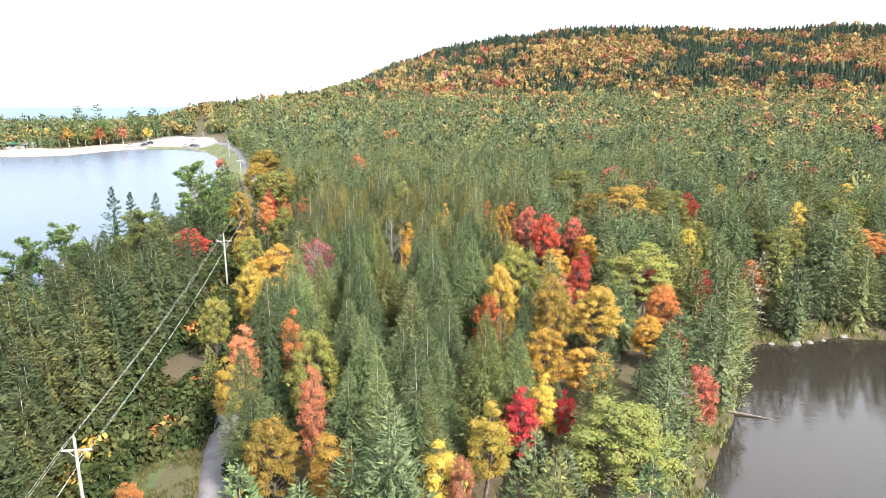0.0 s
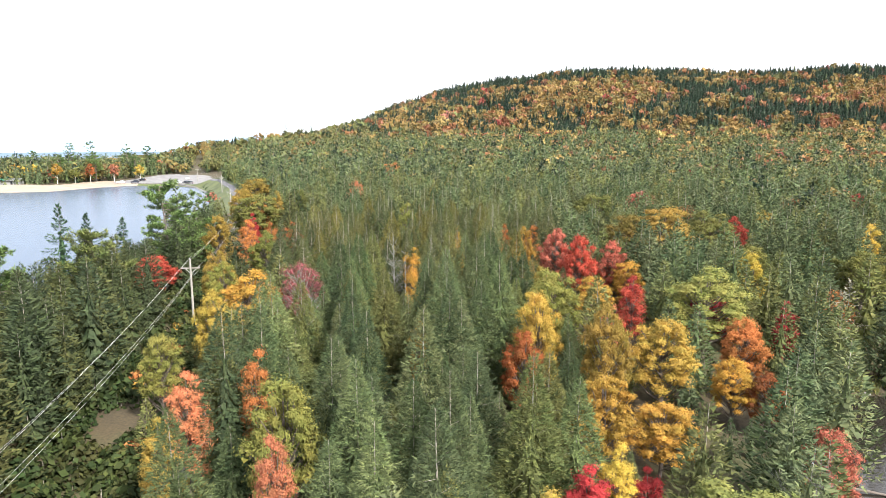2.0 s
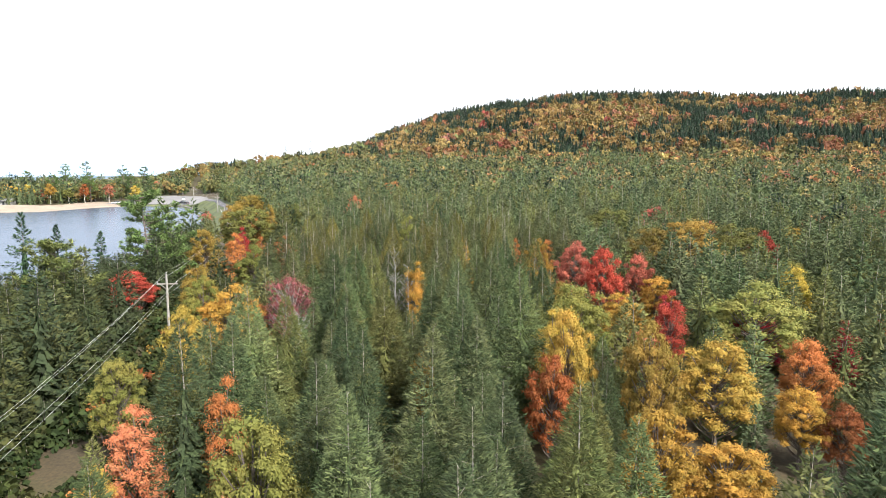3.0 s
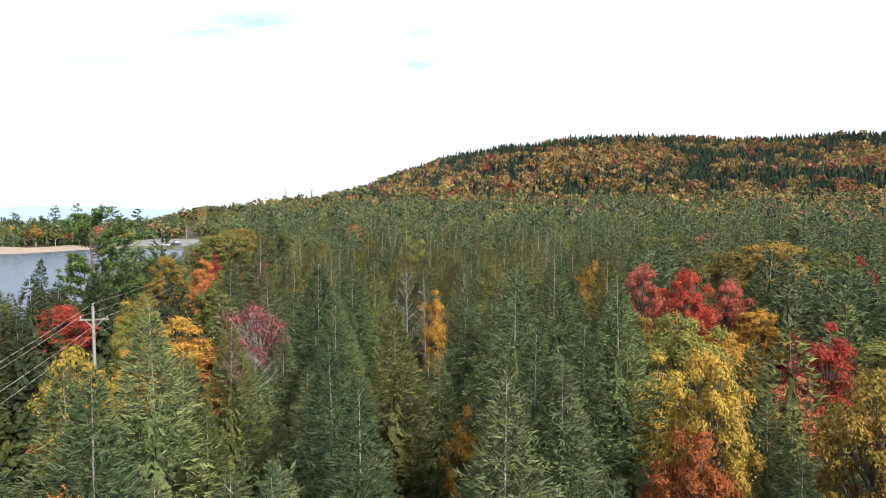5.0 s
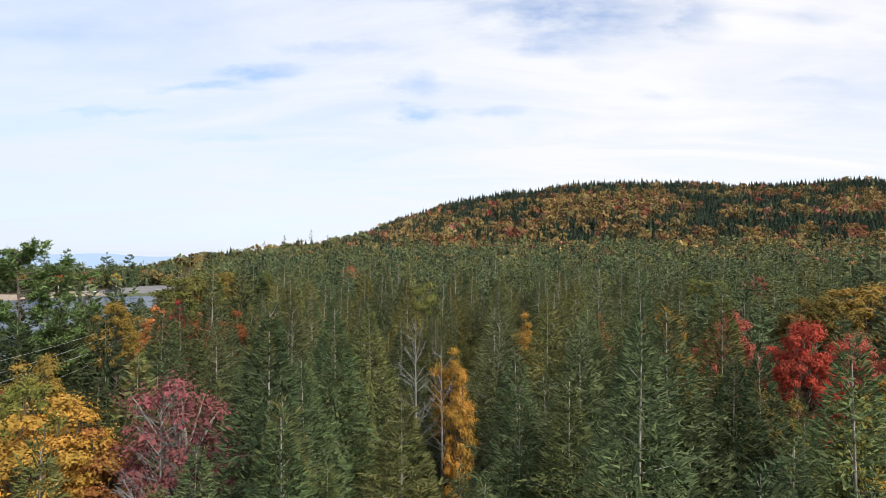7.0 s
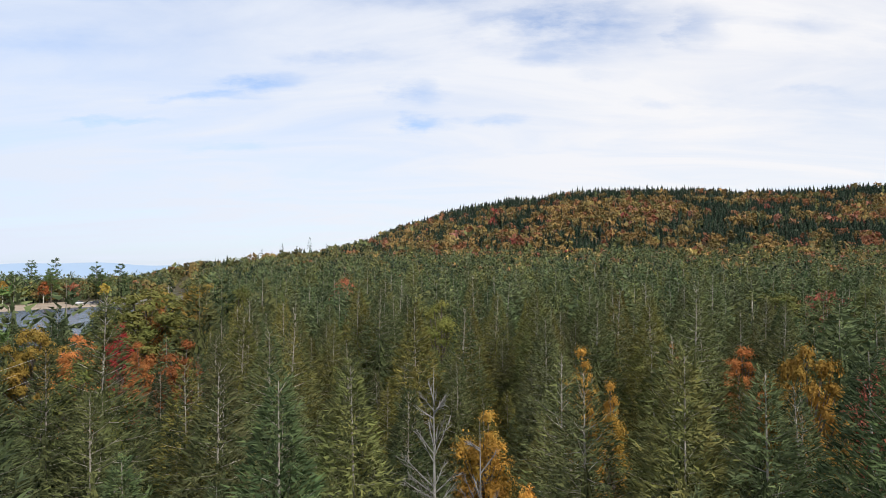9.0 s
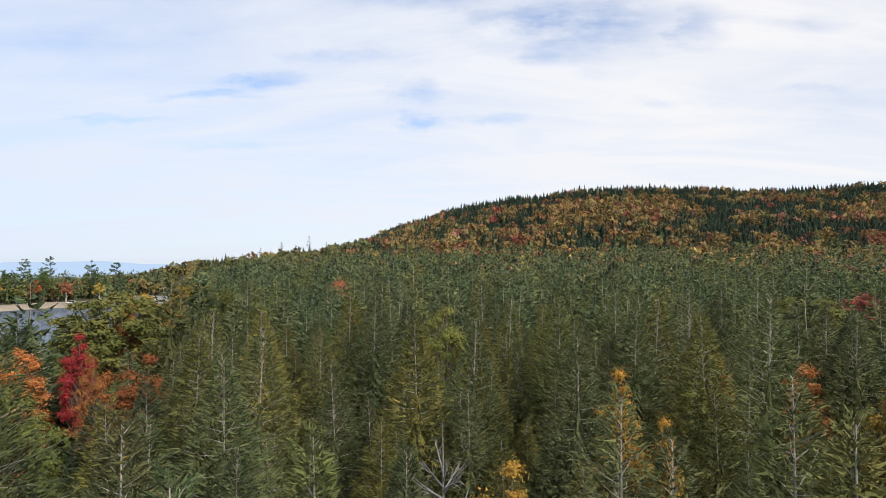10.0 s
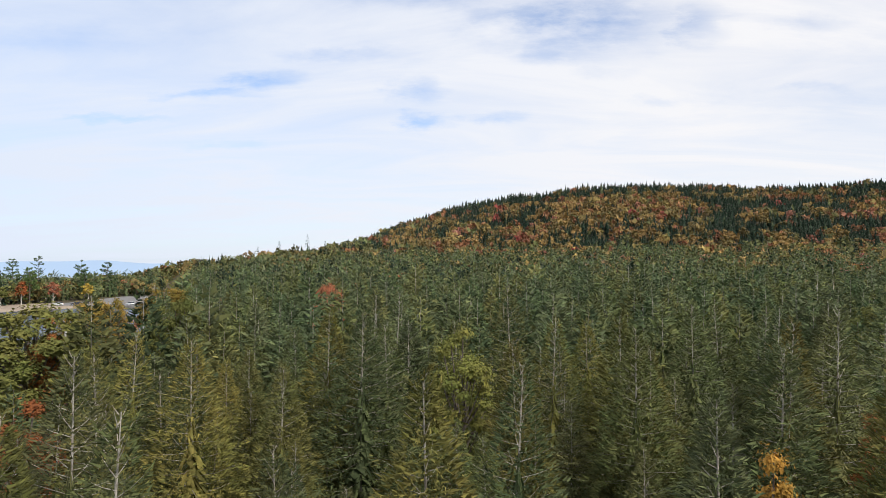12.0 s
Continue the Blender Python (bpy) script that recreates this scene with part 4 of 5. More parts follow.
x, y = lattice(-60, 75, 150, 205, 3.7)
keep = clear_of_crowns(x, y)
places = []
for px, py in zip(x[keep], y[keep]):
    size = float(np.clip(rng.normal(0.97, 0.1), 0.65, 1.15)) * shore_size(px, py)
    places.append((px, py, float(ground_height(px, py)) - 0.1, rng.uniform(0, 6.28), size, 1.05, shade(COOL_NEEDLES[rng.integers(7)], 0.2), rng.integers(6)))
forest_stuff("conifer_wood", mid_models, 3, places, "dense stand of feathery green conifers", "conifers")
x, y = lattice(-180, 330, 150, 330, 4.5)
keep = clear_of_crowns(x, y) & ~within(x, y, (-60, 75, 150, 205))
wood(x[keep], y[keep], LOW_CON, LOW_BROAD, 1.0, ("conifer_wood", "broadleaf_wood"), lambda yi: 0.12)
x, y = lattice(-430, 480, 330, 640, 5.6)
wood(x, y, MID_CON, FAR_BROAD, 1.0, ("conifer_wood", "broadleaf_wood"), lambda yi: 0.15)
x, y = lattice(-290, 720, 640, 960, 5.6)
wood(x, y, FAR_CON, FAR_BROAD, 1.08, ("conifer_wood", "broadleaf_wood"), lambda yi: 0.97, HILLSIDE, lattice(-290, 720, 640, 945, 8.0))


# ---- single trees that stand out ----


def white_pine(rng, height, reach, whorls, lopsided=0.0):
    """A tall pine: long level boughs carrying flat tufts of needles, with gaps between them."""
    s = np.linspace(0, 1, 7)
    bend = np.c_[lopsided * 0.6 * s ** 2, 0.15 * np.sin(s * 4), s * height]
    wood, tufts = [tube(bend, 0.013 * height * (1 - s) ** 0.8 + 0.03, 7)], []
    for w in range(whorls):
        for b in range(rng.integers(2, 6)):
            u = min(0.2 + 0.8 * (w + rng.normal(0, 0.35)) / (whorls - 1), 1.0)
            a = rng.uniform(0, 6.28)
            length = reach * float(np.interp(u, [0.2, 0.55, 0.88, 1], [0.95, 0.85, 0.7, 0.2])) * rng.uniform(0.55, 1.15) * (1 + 0.5 * lopsided / 2 * -math.cos(a)) + 0.5
            start = np.array([np.interp(u, s, bend[:, 0]), np.interp(u, s, bend[:, 1]), u * height])
            f, tilt = np.linspace(0, 1, 4), rng.normal(0.08, 0.16)
            line = start + np.c_[np.cos(a) * f * length, np.sin(a) * f * length, tilt * length * f + 0.18 * length * f ** 2]
            wood.append(tube(line, [0.06, 0.045, 0.03, 0.01], 4))
            for c in range(int(4 + length * 2.2)):
                g = rng.uniform(0.35, 1.05)
                at = start + np.array([math.cos(a) * g * length, math.sin(a) * g * length, tilt * length * g + 0.18 * length * g * g + 0.05])
                at = at + rng.normal(0, 0.3, 3) * (1, 1, 0.5)
                n = 22
                way = unit(rng.normal(0, 1, (n, 3)) * (1, 1, 0.55) + (math.cos(a) * 0.5, math.sin(a) * 0.5, 0.6))
                face = unit(rng.normal(0, 0.5, (n, 3)) + (0, 0, 1))
                size = rng.uniform(0.3, 0.62, n)
                tufts.append(sprays(at + rng.normal(0, 0.14, (n, 3)), way, face, size, size * 0.3))
    return joined(wood), np.concatenate(tufts)


def bare_tree(rng, height, spread, limbs):
    """A leafless tree: a stem that forks into upswept limbs and twigs."""
    wood = [tube([(0, 0, 0), (0.05, 0, height * 0.5), (0, 0.05, height)], [0.0085 * height, 0.0055 * height, 0.006], 6)]
    for k in range(limbs):
        a, u = rng.uniform(0, 6.28), rng.uniform(0.3, 0.95)
        length = spread * (1.1 - u) * rng.uniform(0.7, 1.3) + 0.3
        p0 = np.array([0, 0, u * height])
        d = np.array([math.cos(a), math.sin(a), rng.uniform(0.5, 1.3)])
        f = np.linspace(0, 1, 4)
        line = p0 + np.outer(f * length, d) + np.c_[np.zeros(4), np.zeros(4), 0.15 * length * f ** 2]
        wood.append(tube(line, [0.026, 0.019, 0.012, 0.004], 4))
        for t in range(9):
            i = rng.uniform(0.25, 0.95)
            q = p0 + d * length * i
            e = unit(d + rng.normal(0, 0.6, 3)) * length * rng.uniform(0.25, 0.5)
            wood.append(tube([q, q + e * 0.5, q + e], [0.01, 0.007, 0.003], 3))
    return joined(wood)


def stand(name, wood_mesh, leaves, corners, bark, colour, label, x, y, turn=0.0, category="tree"):
    ob = tree_thing(name, wood_mesh, leaves, corners, bark, colour, label, category)
    ob.matrix_basis = pose(x, y, float(ground_height(x, y)) - 0.15, 0, 0, turn)
    return ob


PINE_GREEN, SPRUCE_GREEN = (0.1, 0.15, 0.06), (0.04, 0.075, 0.045)
w, l = white_pine(rng, 16.6, 5.2, 24, 2.0)
stand("white_pine", w, l, 3, DARK_BARK, PINE_GREEN, "tall lopsided white pine with layered boughs by the lake", -42.3, 124, 180, "pine")
w, l = white_pine(rng, 13.5, 4.0, 22)
stand("white_pine", w, l, 3, DARK_BARK, (0.17, 0.19, 0.07), "broad light green pine with layered boughs", -39.5, 95, 0, "pine")
w, l = white_pine(rng, 11.5, 3.6, 13, 1.2)
stand("white_pine", w, l, 3, DARK_BARK, PINE_GREEN, "thin flat-topped pine at the lake's edge", -51.5, 94, 0, "pine")
stand("white_pine", w, l, 3, DARK_BARK, PINE_GREEN, "small flat-topped pine at the lake's edge", -53, 86, 70, "pine")
for x, y, h, r in ((-47.5, 102, 16.0, 3.2), (-50, 113, 13.8, 2.8), (-53, 130, 11.5, 2.8)):
    w, l = conifer(rng, h, r, 80, 9, 5, 0.34, bare=0.1, sticks=3, cone=11.0, core=0.6, open_top=0.9)
    stand("spruce", w, l, 3, DARK_BARK, SPRUCE_GREEN, "dark green pointed spruce above the lake shore", x, y, 0, "spruce")
for x, y, h in ((-121, 648, 24), (-146, 650, 19), (-165, 652, 17), (-106, 648, 18), (-133, 649, 16), (-96, 649, 15)):
    w, l = conifer(rng, h, 2.8, 36, 5, 3, 0.9, cone=14.0)
    stand("spruce", w, l, 3, DARK_BARK, SPRUCE_GREEN, "dark spruce standing above the wooded skyline", x, y, 0, "spruce")
SILVER = material("silver_dead_wood", two_tone((0.13, 0.125, 0.12), (0.25, 0.24, 0.23), 2, 25, 0.4, 0.01), 0.85)
for x, y, h, spread, limbs, text in ((-2.5, 97.6, 13.8, 1.7, 46, "silvery dead tree with bare upswept twigs"), 
                                     (26.8, 53.2, 9.5, 3.0, 50, "grey leafless tree above the pond bank"), (47, 86.5, 9.0, 1.6, 40, "grey leafless conifer at the pond's edge"),
                                     (-12.4, 86.4, 10.8, 2.6, 40, "half bare tree with pale grey twigs"), (-1.0, 96.8, 12.2, 1.3, 30, "thin silvery dead tree"), (-9.0, 77.5, 10.5, 1.6, 30, "thin grey leafless tree")):
    stand("bare_tree", bare_tree(rng, h, spread, limbs), None, 3, SILVER, None, text, x, y, rng.uniform(0, 360), "dead tree")

for x, y, h in ((51.5, 91, 10.5), (48, 86.8, 9.0), (54, 93.5, 10.0)):
    w, l = conifer(rng, h, 2.2, 70, 6, 3, 0.3, bare=0.06, sticks=1, sparse=0.3, core=0)
    stand("dying_conifer", w, l, 3, SILVER, (0.25, 0.24, 0.22), "grey dying conifer with sparse needles at the pond", x, y, 0, "conifer")

# ---- power line ----


def box_bm(size, centre, bevel=0.0):
    bm = bmesh.new()
    bmesh.ops.create_cube(bm, size=1.0, matrix=Matrix.Translation(centre) @ Matrix.Diagonal((*size, 1)))
    if bevel:
        bmesh.ops.bevel(bm, geom=bm.edges[:], offset=bevel, segments=1, affect="EDGES")
    return bm


def utility_pole(x, y, top, heading):
    foot = float(ground_height(x, y)) - 0.3
    h = top - foot
    thing = tagged(new("utility_pole"), "weathered grey wooden utility pole with one crossarm", "utility pole", "poles of the power line")
    s = np.linspace(0, 1, 5)
    part("pole", mesh_from("pole", *tube(np.c_[s * 0, s * 0, s * h], 0.17 - 0.06 * s, 9), [POLE_WOOD]), thing)
    part("pole_cap", mesh_from("pole_cap", *tube([(0, 0, h - 0.02), (0, 0, h + 0.03), (0, 0, h + 0.05)], [0.115, 0.11, 0.01], 9), [POLE_WOOD]), thing)
    part("crossarm", (box_bm((2.3, 0.13, 0.15), (0, 0.15, h - 1.15), 0.02), POLE_WOOD), thing)
    for side in (-1, 1):
        part("brace", mesh_from("brace", *tube([(side * 0.7, 0.16, h - 1.2), (0, 0.13, h - 1.9)], [0.022, 0.022], 4), [WIRE]), thing)
    for px, pz in ((-1.05, h - 1.07), (1.05, h - 1.07), (0, h + 0.03)):
        oy = 0.15 if px else 0
        part("insulator", mesh_from("insulator", *tube([(px, oy, pz), (px, oy, pz + 0.08), (px, oy, pz + 0.1), (px, oy, pz + 0.2), (px, oy, pz + 0.22)], [0.02, 0.02, 0.06, 0.05, 0.01], 8), [PORCELAIN]), thing)
    part("bracket", (box_bm((0.12, 0.3, 0.1), (0, 0.18, h - 2.4), 0.02), WIRE), thing)
    thing.matrix_basis = pose(x, y, foot, 0, 0, heading)
    m = thing.matrix_basis
    return [m @ Vector(p) for p in ((-1.05, 0.15, h - 0.86), (1.05, 0.15, h - 0.86), (0, 0, h + 0.24), (0, 0.3, h - 2.38))]


ends = []
for k, (x, y, top) in enumerate(POLES):
    ax, ay, _ = POLES[max(k - 1, 0)]
    bx, by, _ = POLES[min(k + 1, len(POLES) - 1)]
    ends.append(utility_pole(x, y, top, math.degrees(math.atan2(by - ay, bx - ax)) - 90))
for a, b in zip(ends, ends[1:]):
    for p, q in zip(a, b):
        s = np.linspace(0, 1, 15)
        span = (q - p).length
        line = np.outer(1 - s, p) + np.outer(s, q)
        line[:, 2] -= 4 * s * (1 - s) * 0.016 * span
        ob = new("power_line", mesh_from("power_line", *tube(line, np.full(15, 0.009), 4), [WIRE]))
        tagged(ob, "thin bright overhead wire strung between wooden poles", "wire", "wires of the power line")

# ---- far shore: car park, wall, lodge, cars ----
LOT = [(-192, 397), (-178, 398), (-150, 396), (-134, 383), (-124, 392), (-138, 420), (-158, 470), (-180, 505), (-200, 490), (-196, 440)]
flat_sheet("parking_lot", LOT, 3.46, material("pale_gravel", two_tone((0.13, 0.125, 0.125), (0.21, 0.2, 0.195), 0.2, 6, 0.2, 0.02), 0.95), "pale grey gravel car park beside the beach", "parking lot")
ribbon("shore_wall", [(-83, 236), (-91, 262), (-95, 290), (-104, 315), (-114, 341), (-132, 374.5), (-151, 393), (-178, 395)], 1.1, STONE, "low dark stone edging along the lake", "wall", 0.35, 1.2)


def lodge(x, y, turn):
    thing = tagged(new("beach_lodge"), "low beach lodge with green metal roof and grey walls", "building")
    grey = material("grey_siding", two_tone((0.2, 0.2, 0.2), (0.3, 0.3, 0.3), 0.5, 8), 0.8)
    green = material("green_metal_roof", two_tone((0.02, 0.13, 0.09), (0.04, 0.18, 0.12), 0.4, 6), 0.5)
    dark = material("dark_window", two_tone((0.02, 0.025, 0.03), (0.04, 0.045, 0.05), 1, 5), 0.2)
    part("wall", (box_bm((26, 7, 2.7), (-13, 0, 1.35), 0.03), grey), thing, "grey boarded wall")
    part("annex_wall", (box_bm((7, 5.5, 2.4), (3.6, 0, 1.2), 0.03), grey), thing, "grey boarded wall")

    def gable(x0, x1, half, low, high):
        bm = bmesh.new()
        ring = []
        for px in (x0, x1):
            ring.append([bm.verts.new((px, py, pz)) for py, pz in ((-half, low), (0, high), (half, low), (half, low - 0.18), (0, high - 0.2), (-half, low - 0.18))])
        for k in range(6):
            bm.faces.new((ring[0][k], ring[0][(k + 1) % 6], ring[1][(k + 1) % 6], ring[1][k]))
        bm.faces.new(ring[0][::-1])
        bm.faces.new(ring[1])
        return bm
    part("roof", (gable(-27, 0.6, 4.6, 2.75, 4.6), green), thing, "green ribbed metal roof")
    part("annex_roof", (gable(0.7, 7.8, 3.6, 2.45, 3.7), grey), thing, "grey shingle roof")
    for k in range(7):
        part("window", (box_bm((1.7, 0.08, 1.1), (-24 + k * 3.5, -3.53, 1.6), 0.02), dark), thing, "dark window opening")
    for k in range(8):
        part("porch_post", (box_bm((0.18, 0.18, 2.7), (-26 + k * 3.6, -4.4, 1.35), 0.02), POLE_WOOD), thing)
    part("door", (box_bm((1.0, 0.08, 2.05), (3.2, -2.78, 1.03), 0.02), dark), thing, "dark door")
    thing.matrix_basis = pose(x, y, float(ground_height(x, y)), 0, 0, turn)


lodge(-238.5, 378, 8)
GLASS = material("car_glass", two_tone((0.02, 0.025, 0.03), (0.03, 0.035, 0.04), 2, 10), 0.08)
TYRE = material("black_rubber", two_tone((0.015, 0.015, 0.015), (0.03, 0.03, 0.03), 5, 40), 0.9)
RIM = material("alloy_rim", two_tone((0.4, 0.4, 0.42), (0.55, 0.55, 0.57), 5, 40), 0.35, Metallic=0.8)


def car(x, y, turn, colour, words, tall=1.0):
    """A parked car: one lofted body with its glasshouse, lights and four wheels."""
    paint = material("car_paint", two_tone(colour, tuple(c * 1.1 for c in colour), 1, 20), 0.25)
    thing = tagged(new("car"), words + " car parked on gravel by the lake", "car", "cars in the car park")

    def loft(rows, width):
        bm = bmesh.new()
        rings = [[bm.verts.new((sx * width * k, py, pz)) for py, pz, k in rows] for sx in (-0.5, 0.5)]
        n = len(rows)
        for i in range(n):
            bm.faces.new((rings[0][i], rings[0][(i + 1) % n], rings[1][(i + 1) % n], rings[1][i]))
        bm.faces.new(rings[0])
        bm.faces.new(rings[1][::-1])
        bmesh.ops.bevel(bm, geom=bm.edges[:], offset=0.05, segments=2, affect="EDGES")
        return bm
    t = tall
    part("body", (loft([(-2.25, 0.35, 0.94), (2.25, 0.35, 0.94), (2.3, 0.7 * t, 0.96), (1.2, 0.95 * t, 0.98), (-2.1, 1.0 * t, 0.98), (-2.3, 0.75 * t, 0.96)], 1.82), paint), thing, words + " painted body")
    cabin = part("cabin", (loft([(1.1, 0.97 * t, 0.92), (0.35, 1.48 * t, 0.76), (-1.6, 1.52 * t, 0.76), (-2.1, 0.99 * t, 0.92)], 1.8), GLASS), thing, "dark glass")
    part("roof", (loft([(0.3, 1.49 * t, 0.76), (0.3, 1.55 * t, 0.74), (-1.55, 1.58 * t, 0.74), (-1.6, 1.52 * t, 0.76)], 1.82), paint), thing)
    for sx in (-1, 1):
        part("headlight", (box_bm((0.34, 0.1, 0.14), (sx * 0.62, 2.26, 0.66 * t), 0.02), RIM), thing)
        part("tail_light", (box_bm((0.2, 0.08, 0.25), (sx * 0.72, -2.28, 0.8 * t), 0.02), bpy.data.materials.get("red_lens") or material("red_lens", two_tone((0.3, 0.01, 0.01), (0.36, 0.02, 0.02), 3, 20), 0.2)), thing)
        for py in (-1.4, 1.4):
            wheel = part("wheel", mesh_from("wheel", *tube([(sx * 0.7, py, 0.34), (sx * 0.74, py, 0.34), (sx * 0.88, py, 0.34), (sx * 0.92, py, 0.34)], [0.24, 0.34, 0.34, 0.25], 14), [TYRE]), thing, "black tyre")
            part("rim", mesh_from("rim", *tube([(sx * 0.86, py, 0.34), (sx * 0.925, py, 0.34), (sx * 0.93, py, 0.34)], [0.24, 0.22, 0.01], 12), [RIM]), wheel)
    thing.matrix_basis = pose(x, y, 3.46, 0, 0, turn)


car(-182, 418, 80, (0.02, 0.02, 0.025), "black", 1.1)
car(-178.5, 401.5, 95, (0.03, 0.035, 0.05), "dark blue", 1.05)
car(-186, 399.5, 88, (0.75, 0.76, 0.78), "white")
car(-152, 400, 60, (0.75, 0.76, 0.78), "white", 1.05)
car(-146.5, 397, 55, (0.025, 0.025, 0.03), "black", 1.1)
car(-143, 394, 52, (0.12, 0.12, 0.13), "dark grey", 1.1)
car(-160, 434, 20, (0.78, 0.78, 0.78), "white", 1.35)

# birches and pines along the beach
for x, y, h, c, words in ((-229, 389, 11, "lemon", "yellow birch with pale stems at the beach"), (-236, 391, 10, "lemon", "yellow birch with pale stems at the beach"), (-219, 392, 12, "gold", "golden birch with pale stems at the beach"),
                          (-196, 412, 11, "salmon", "salmon coloured tree beside the beach"), (-186, 425, 10, "lemon", "small yellow tree beside the car park"), (-205, 402, 11, "rust", "rust coloured tree beside the beach"),
                          (-212, 398, 9, "olive", "olive tree beside the beach"), (-246, 396, 11, "gold", "golden tree behind the lodge"), (-258, 398, 11, "yellow", "yellow tree behind the lodge")):
    w, l = broadleaf(rng, h, 2.8, 14, 40, 0.7, trunk=0.25)
    stand("birch", w, l, 4, BIRCH_BARK, COLOURS[c], words, x, y)
for x, y, h in ((-203, 405, 17), (-226, 408, 16), (-196, 440, 16), (-240, 470, 24), (-250, 462, 22), (-215, 470, 21), (-205, 480, 20), (-262, 440, 18), (-210, 415, 15)):
    w, l = white_pine(rng, h, 4.2, 12, rng.uniform(-1, 1))
    stand("white_pine", w, l, 3, DARK_BARK, PINE_GREEN, "tall dark pine in the woods behind the beach", x, y, 0, "pine")
w, l = broadleaf(rng, 5.5, 2.4, 8, 70, 0.5, trunk=0.1)
stand("shrub", w, l, 4, DARK_BARK, COLOURS["pink"], "coral red shrub on the lake bank", -90.5, 281, 0, "shrub")

# ---- low growth under the line, along the lane and round the pond ----


def shrub_leaves(rng, radius, count, size):
    v = unit(rng.normal(0, 1, (count, 3)))
    v[:, 2] = np.abs(v[:, 2])
    at = v * radius * rng.uniform(0.55, 1.05, (count, 1)) * (1, 1, 0.85)
    face = unit(v + rng.normal(0, 0.5, (count, 3)))
    way = unit(np.cross(face, rng.normal(0, 1, (count, 3))))
    side = unit(np.cross(way, face))
    a = (size * rng.uniform(0.6, 1.3, count))[:, None]
    return np.stack([at - way * a * 0.5, at + side * a * 0.35, at + way * a * 0.5, at - side * a * 0.35], 1).reshape(-1, 3)


twig = tube([(0, 0, -0.2), (0, 0, 0.6)], [0.03, 0.01], 3)
shrubs = [(twig, shrub_leaves(rng, 1.0, 60, 0.4)) for _ in range(4)]
spots = []
line = [(px, py) for px, py, _ in POLES]
x, y = rng.uniform(-60, 0, 6000), rng.uniform(34, 150, 6000)
d, e = line_distance(x, y, line), line_distance(x, y, ROAD)
ok = (((d < 6.0) | (e < 4.0)) & (e > 1.9) & (polygon_distance(x, y, LAKE) > 1) & ((np.hypot(x + 19, y - 51) > 4) & (np.hypot(x + 25.5, y - 72) > 3)))
for px, py in zip(x[ok][:1300], y[ok][:1300]):
    tone = COLOURS[("gold", "rust", "yellow", "orange")[rng.integers(4)]] if rng.random() < 0.05 else ((0.028, 0.042, 0.016), (0.038, 0.05, 0.018), (0.05, 0.055, 0.022))[rng.integers(3)]
    spots.append((px, py, float(ground_height(px, py)), rng.uniform(0, 6.28), rng.uniform(0.6, 1.9), rng.uniform(0.8, 1.3), shade(tone), rng.integers(4)))
forest_stuff("undergrowth", shrubs, 4, spots, "dark green shrubs and saplings under the power line", "shrubs")


def tuft(rng, count, height):
    a = rng.uniform(0, 6.28, count)
    at = np.c_[rng.normal(0, 0.18, (count, 2)), np.zeros(count)]
    way = unit(np.c_[np.cos(a) * 0.35, np.sin(a) * 0.35, np.ones(count)])
    length = height * rng.uniform(0.6, 1.2, count)
    return sprays(at, way, np.c_[np.sin(a), -np.cos(a), np.zeros(count)], length, length * 0.16)


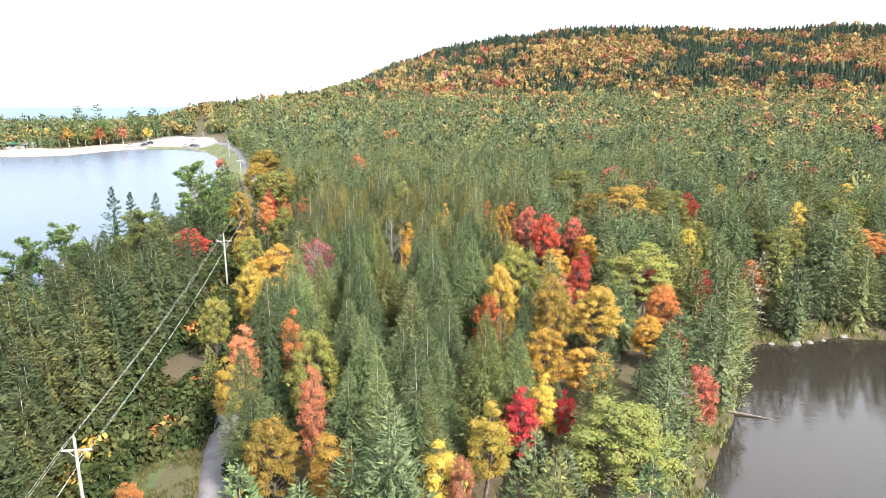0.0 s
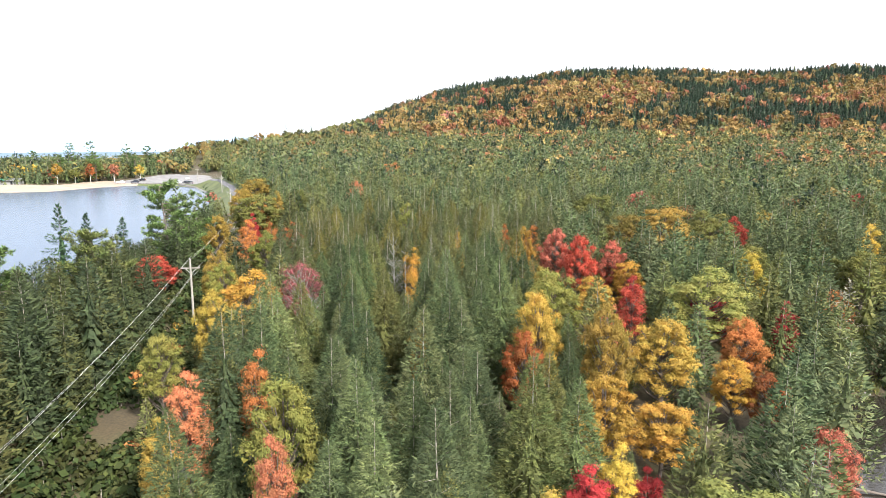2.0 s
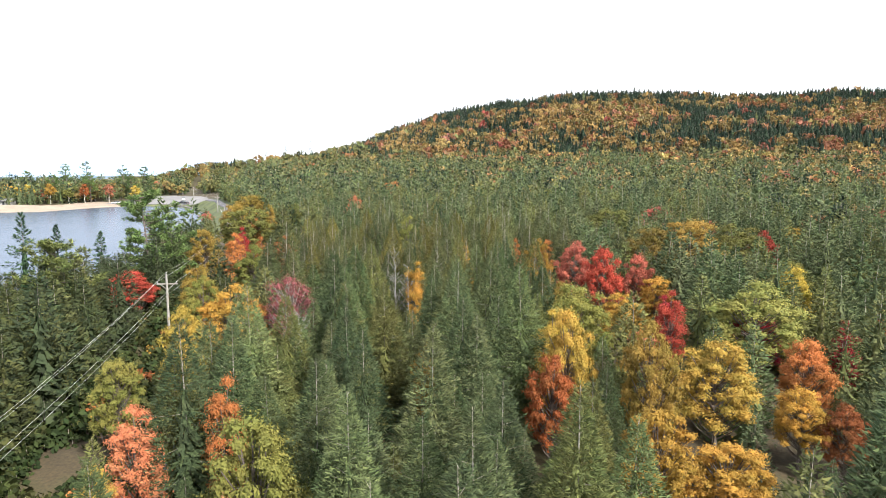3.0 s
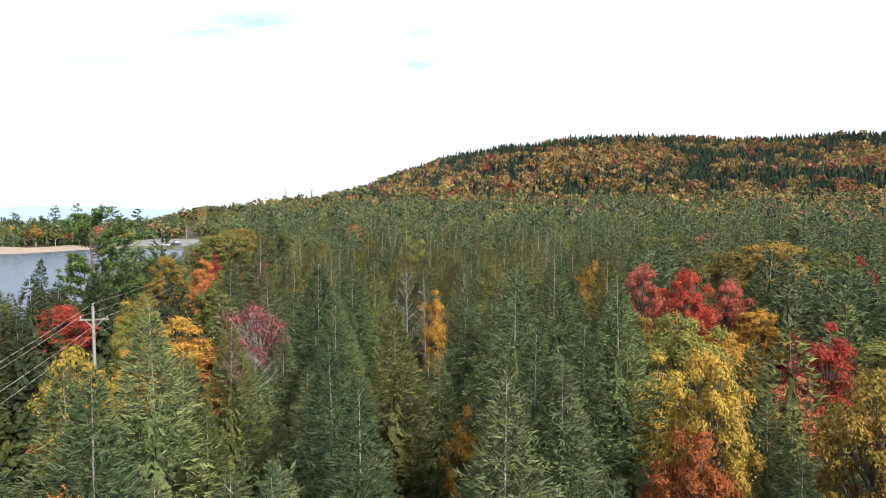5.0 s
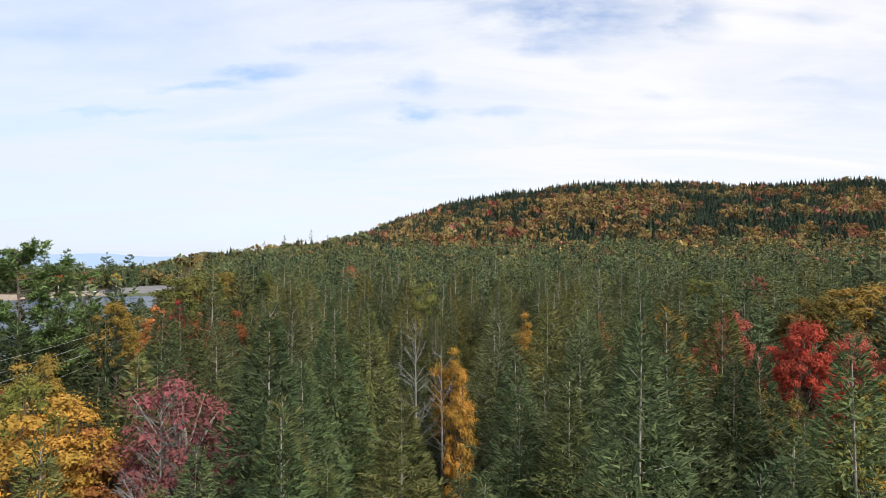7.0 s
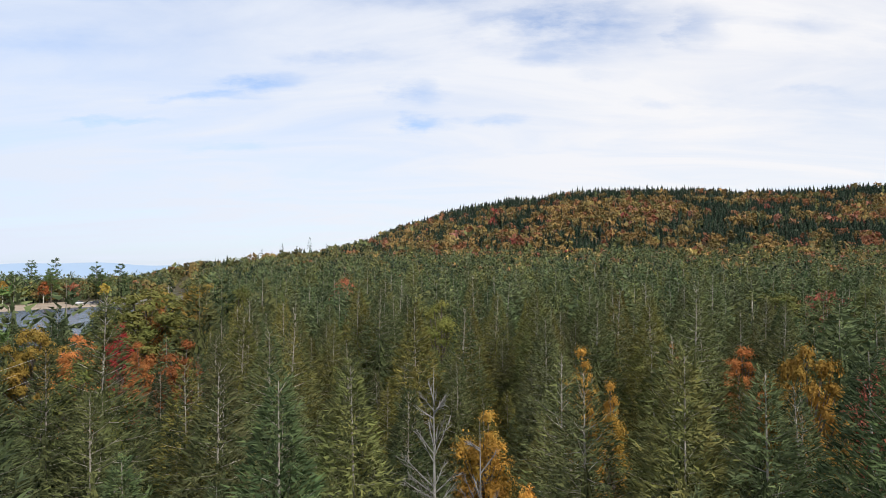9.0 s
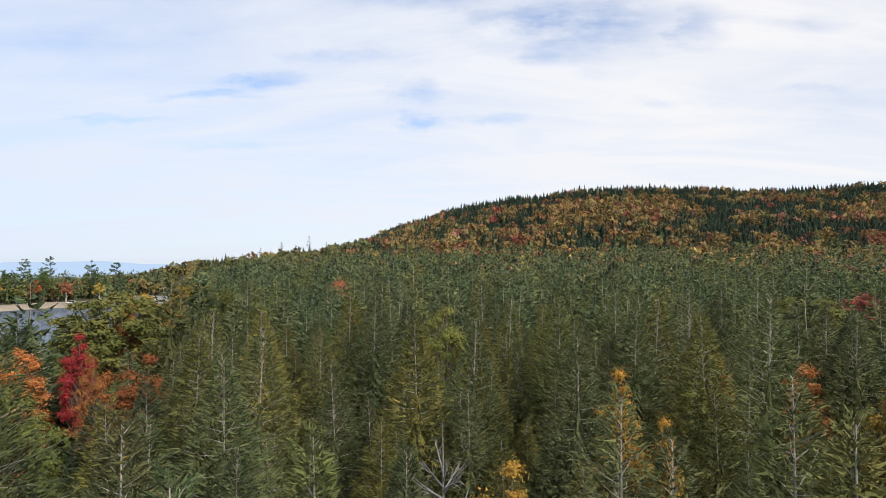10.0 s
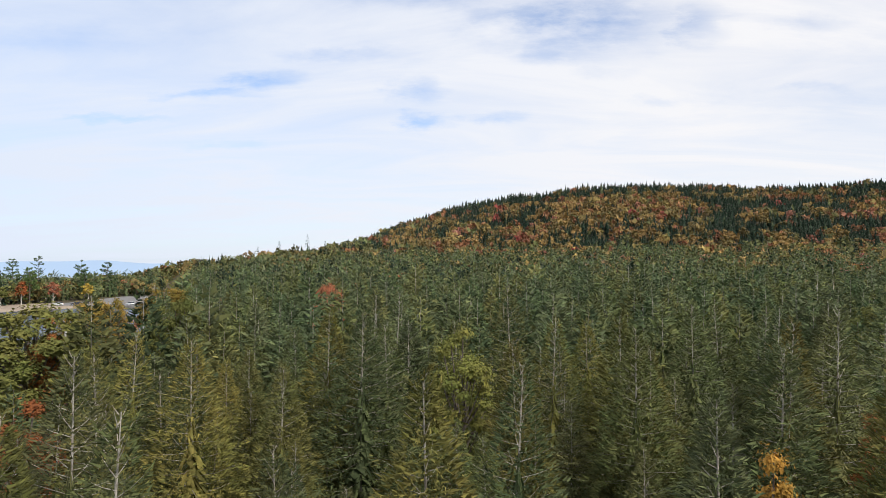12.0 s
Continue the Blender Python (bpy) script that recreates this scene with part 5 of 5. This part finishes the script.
blade = tube([(0, 0, -0.1), (0, 0, 0.2)], [0.01, 0.005], 3)
tufts = [(blade, tuft(rng, 12, 0.7)) for _ in range(4)]
spots = []
x, y = rng.uniform(14, 130, 60000), rng.uniform(36, 104, 60000)
d = polygon_distance(x, y, POND)
ok = (d > 0.0) & (d < 3.2)
for px, py in zip(x[ok][:1300], y[ok][:1300]):
    spots.append((px, py, float(ground_height(px, py)) - 0.02, rng.uniform(0, 6.28), rng.uniform(0.6, 1.5), 1.0, shade((0.2, 0.19, 0.07) if rng.random() < 0.6 else (0.13, 0.15, 0.06)), rng.integers(4)))
x, y = rng.uniform(-32, -5, 30000), rng.uniform(30, 75, 30000)
e = line_distance(x, y, ROAD)
ok = (e > 1.4) & ((e < 3.4) | (np.hypot((x + 20) / 5, (y - 50) / 10) < 1)) & (np.hypot((x + 19) / 2.2, (y - 51) / 1.2) > 1)
for px, py in zip(x[ok][:1500], y[ok][:1500]):
    spots.append((px, py, float(ground_height(px, py)) - 0.02, rng.uniform(0, 6.28), rng.uniform(0.4, 0.9), 1.0, shade((0.11, 0.095, 0.04) if rng.random() < 0.5 else (0.08, 0.09, 0.035)), rng.integers(4)))
forest_stuff("grass", tufts, 3, spots, "yellowing sedge and grass on the banks and verges", "grass")


def boulder(x, y, size, sink):
    bm = bmesh.new()
    bmesh.ops.create_icosphere(bm, subdivisions=2, radius=1.0)
    for v in bm.verts:
        v.co *= 1 + 0.22 * noise.noise(v.co * 1.7 + Vector((x, y, 0)))
        v.co.x *= size[0]
        v.co.y *= size[1]
        v.co.z *= size[2]
    me = bpy.data.meshes.new("boulder")
    bm.to_mesh(me)
    bm.free()
    me.materials.append(STONE)
    ob = tagged(new("boulder", me), "grey boulder at the pond's edge", "rock", "boulders of the pond shore")
    ob.location = (x, y, max(float(ground_height(x, y)), POND_LEVEL) - sink)


for x, y, s in ((57, 87.5, (0.9, 0.7, 0.6)), (59.5, 88.3, (0.6, 0.5, 0.4)), (62, 89.2, (0.5, 0.6, 0.35)), (66, 90.6, (0.7, 0.5, 0.4)), (53.5, 87.6, (0.5, 0.4, 0.3))):
    boulder(x, y, s, 0.1)
log = new("fallen_log", mesh_from("fallen_log", *tube([(38.0, 66.6, 0.35), (39.4, 66.4, 0.2), (41.2, 65.8, 0.08), (43.2, 65.0, -0.05)], [0.16, 0.14, 0.1, 0.03], 8), [DARK_BARK]))
tagged(log, "grey fallen log reaching into the pond", "log")
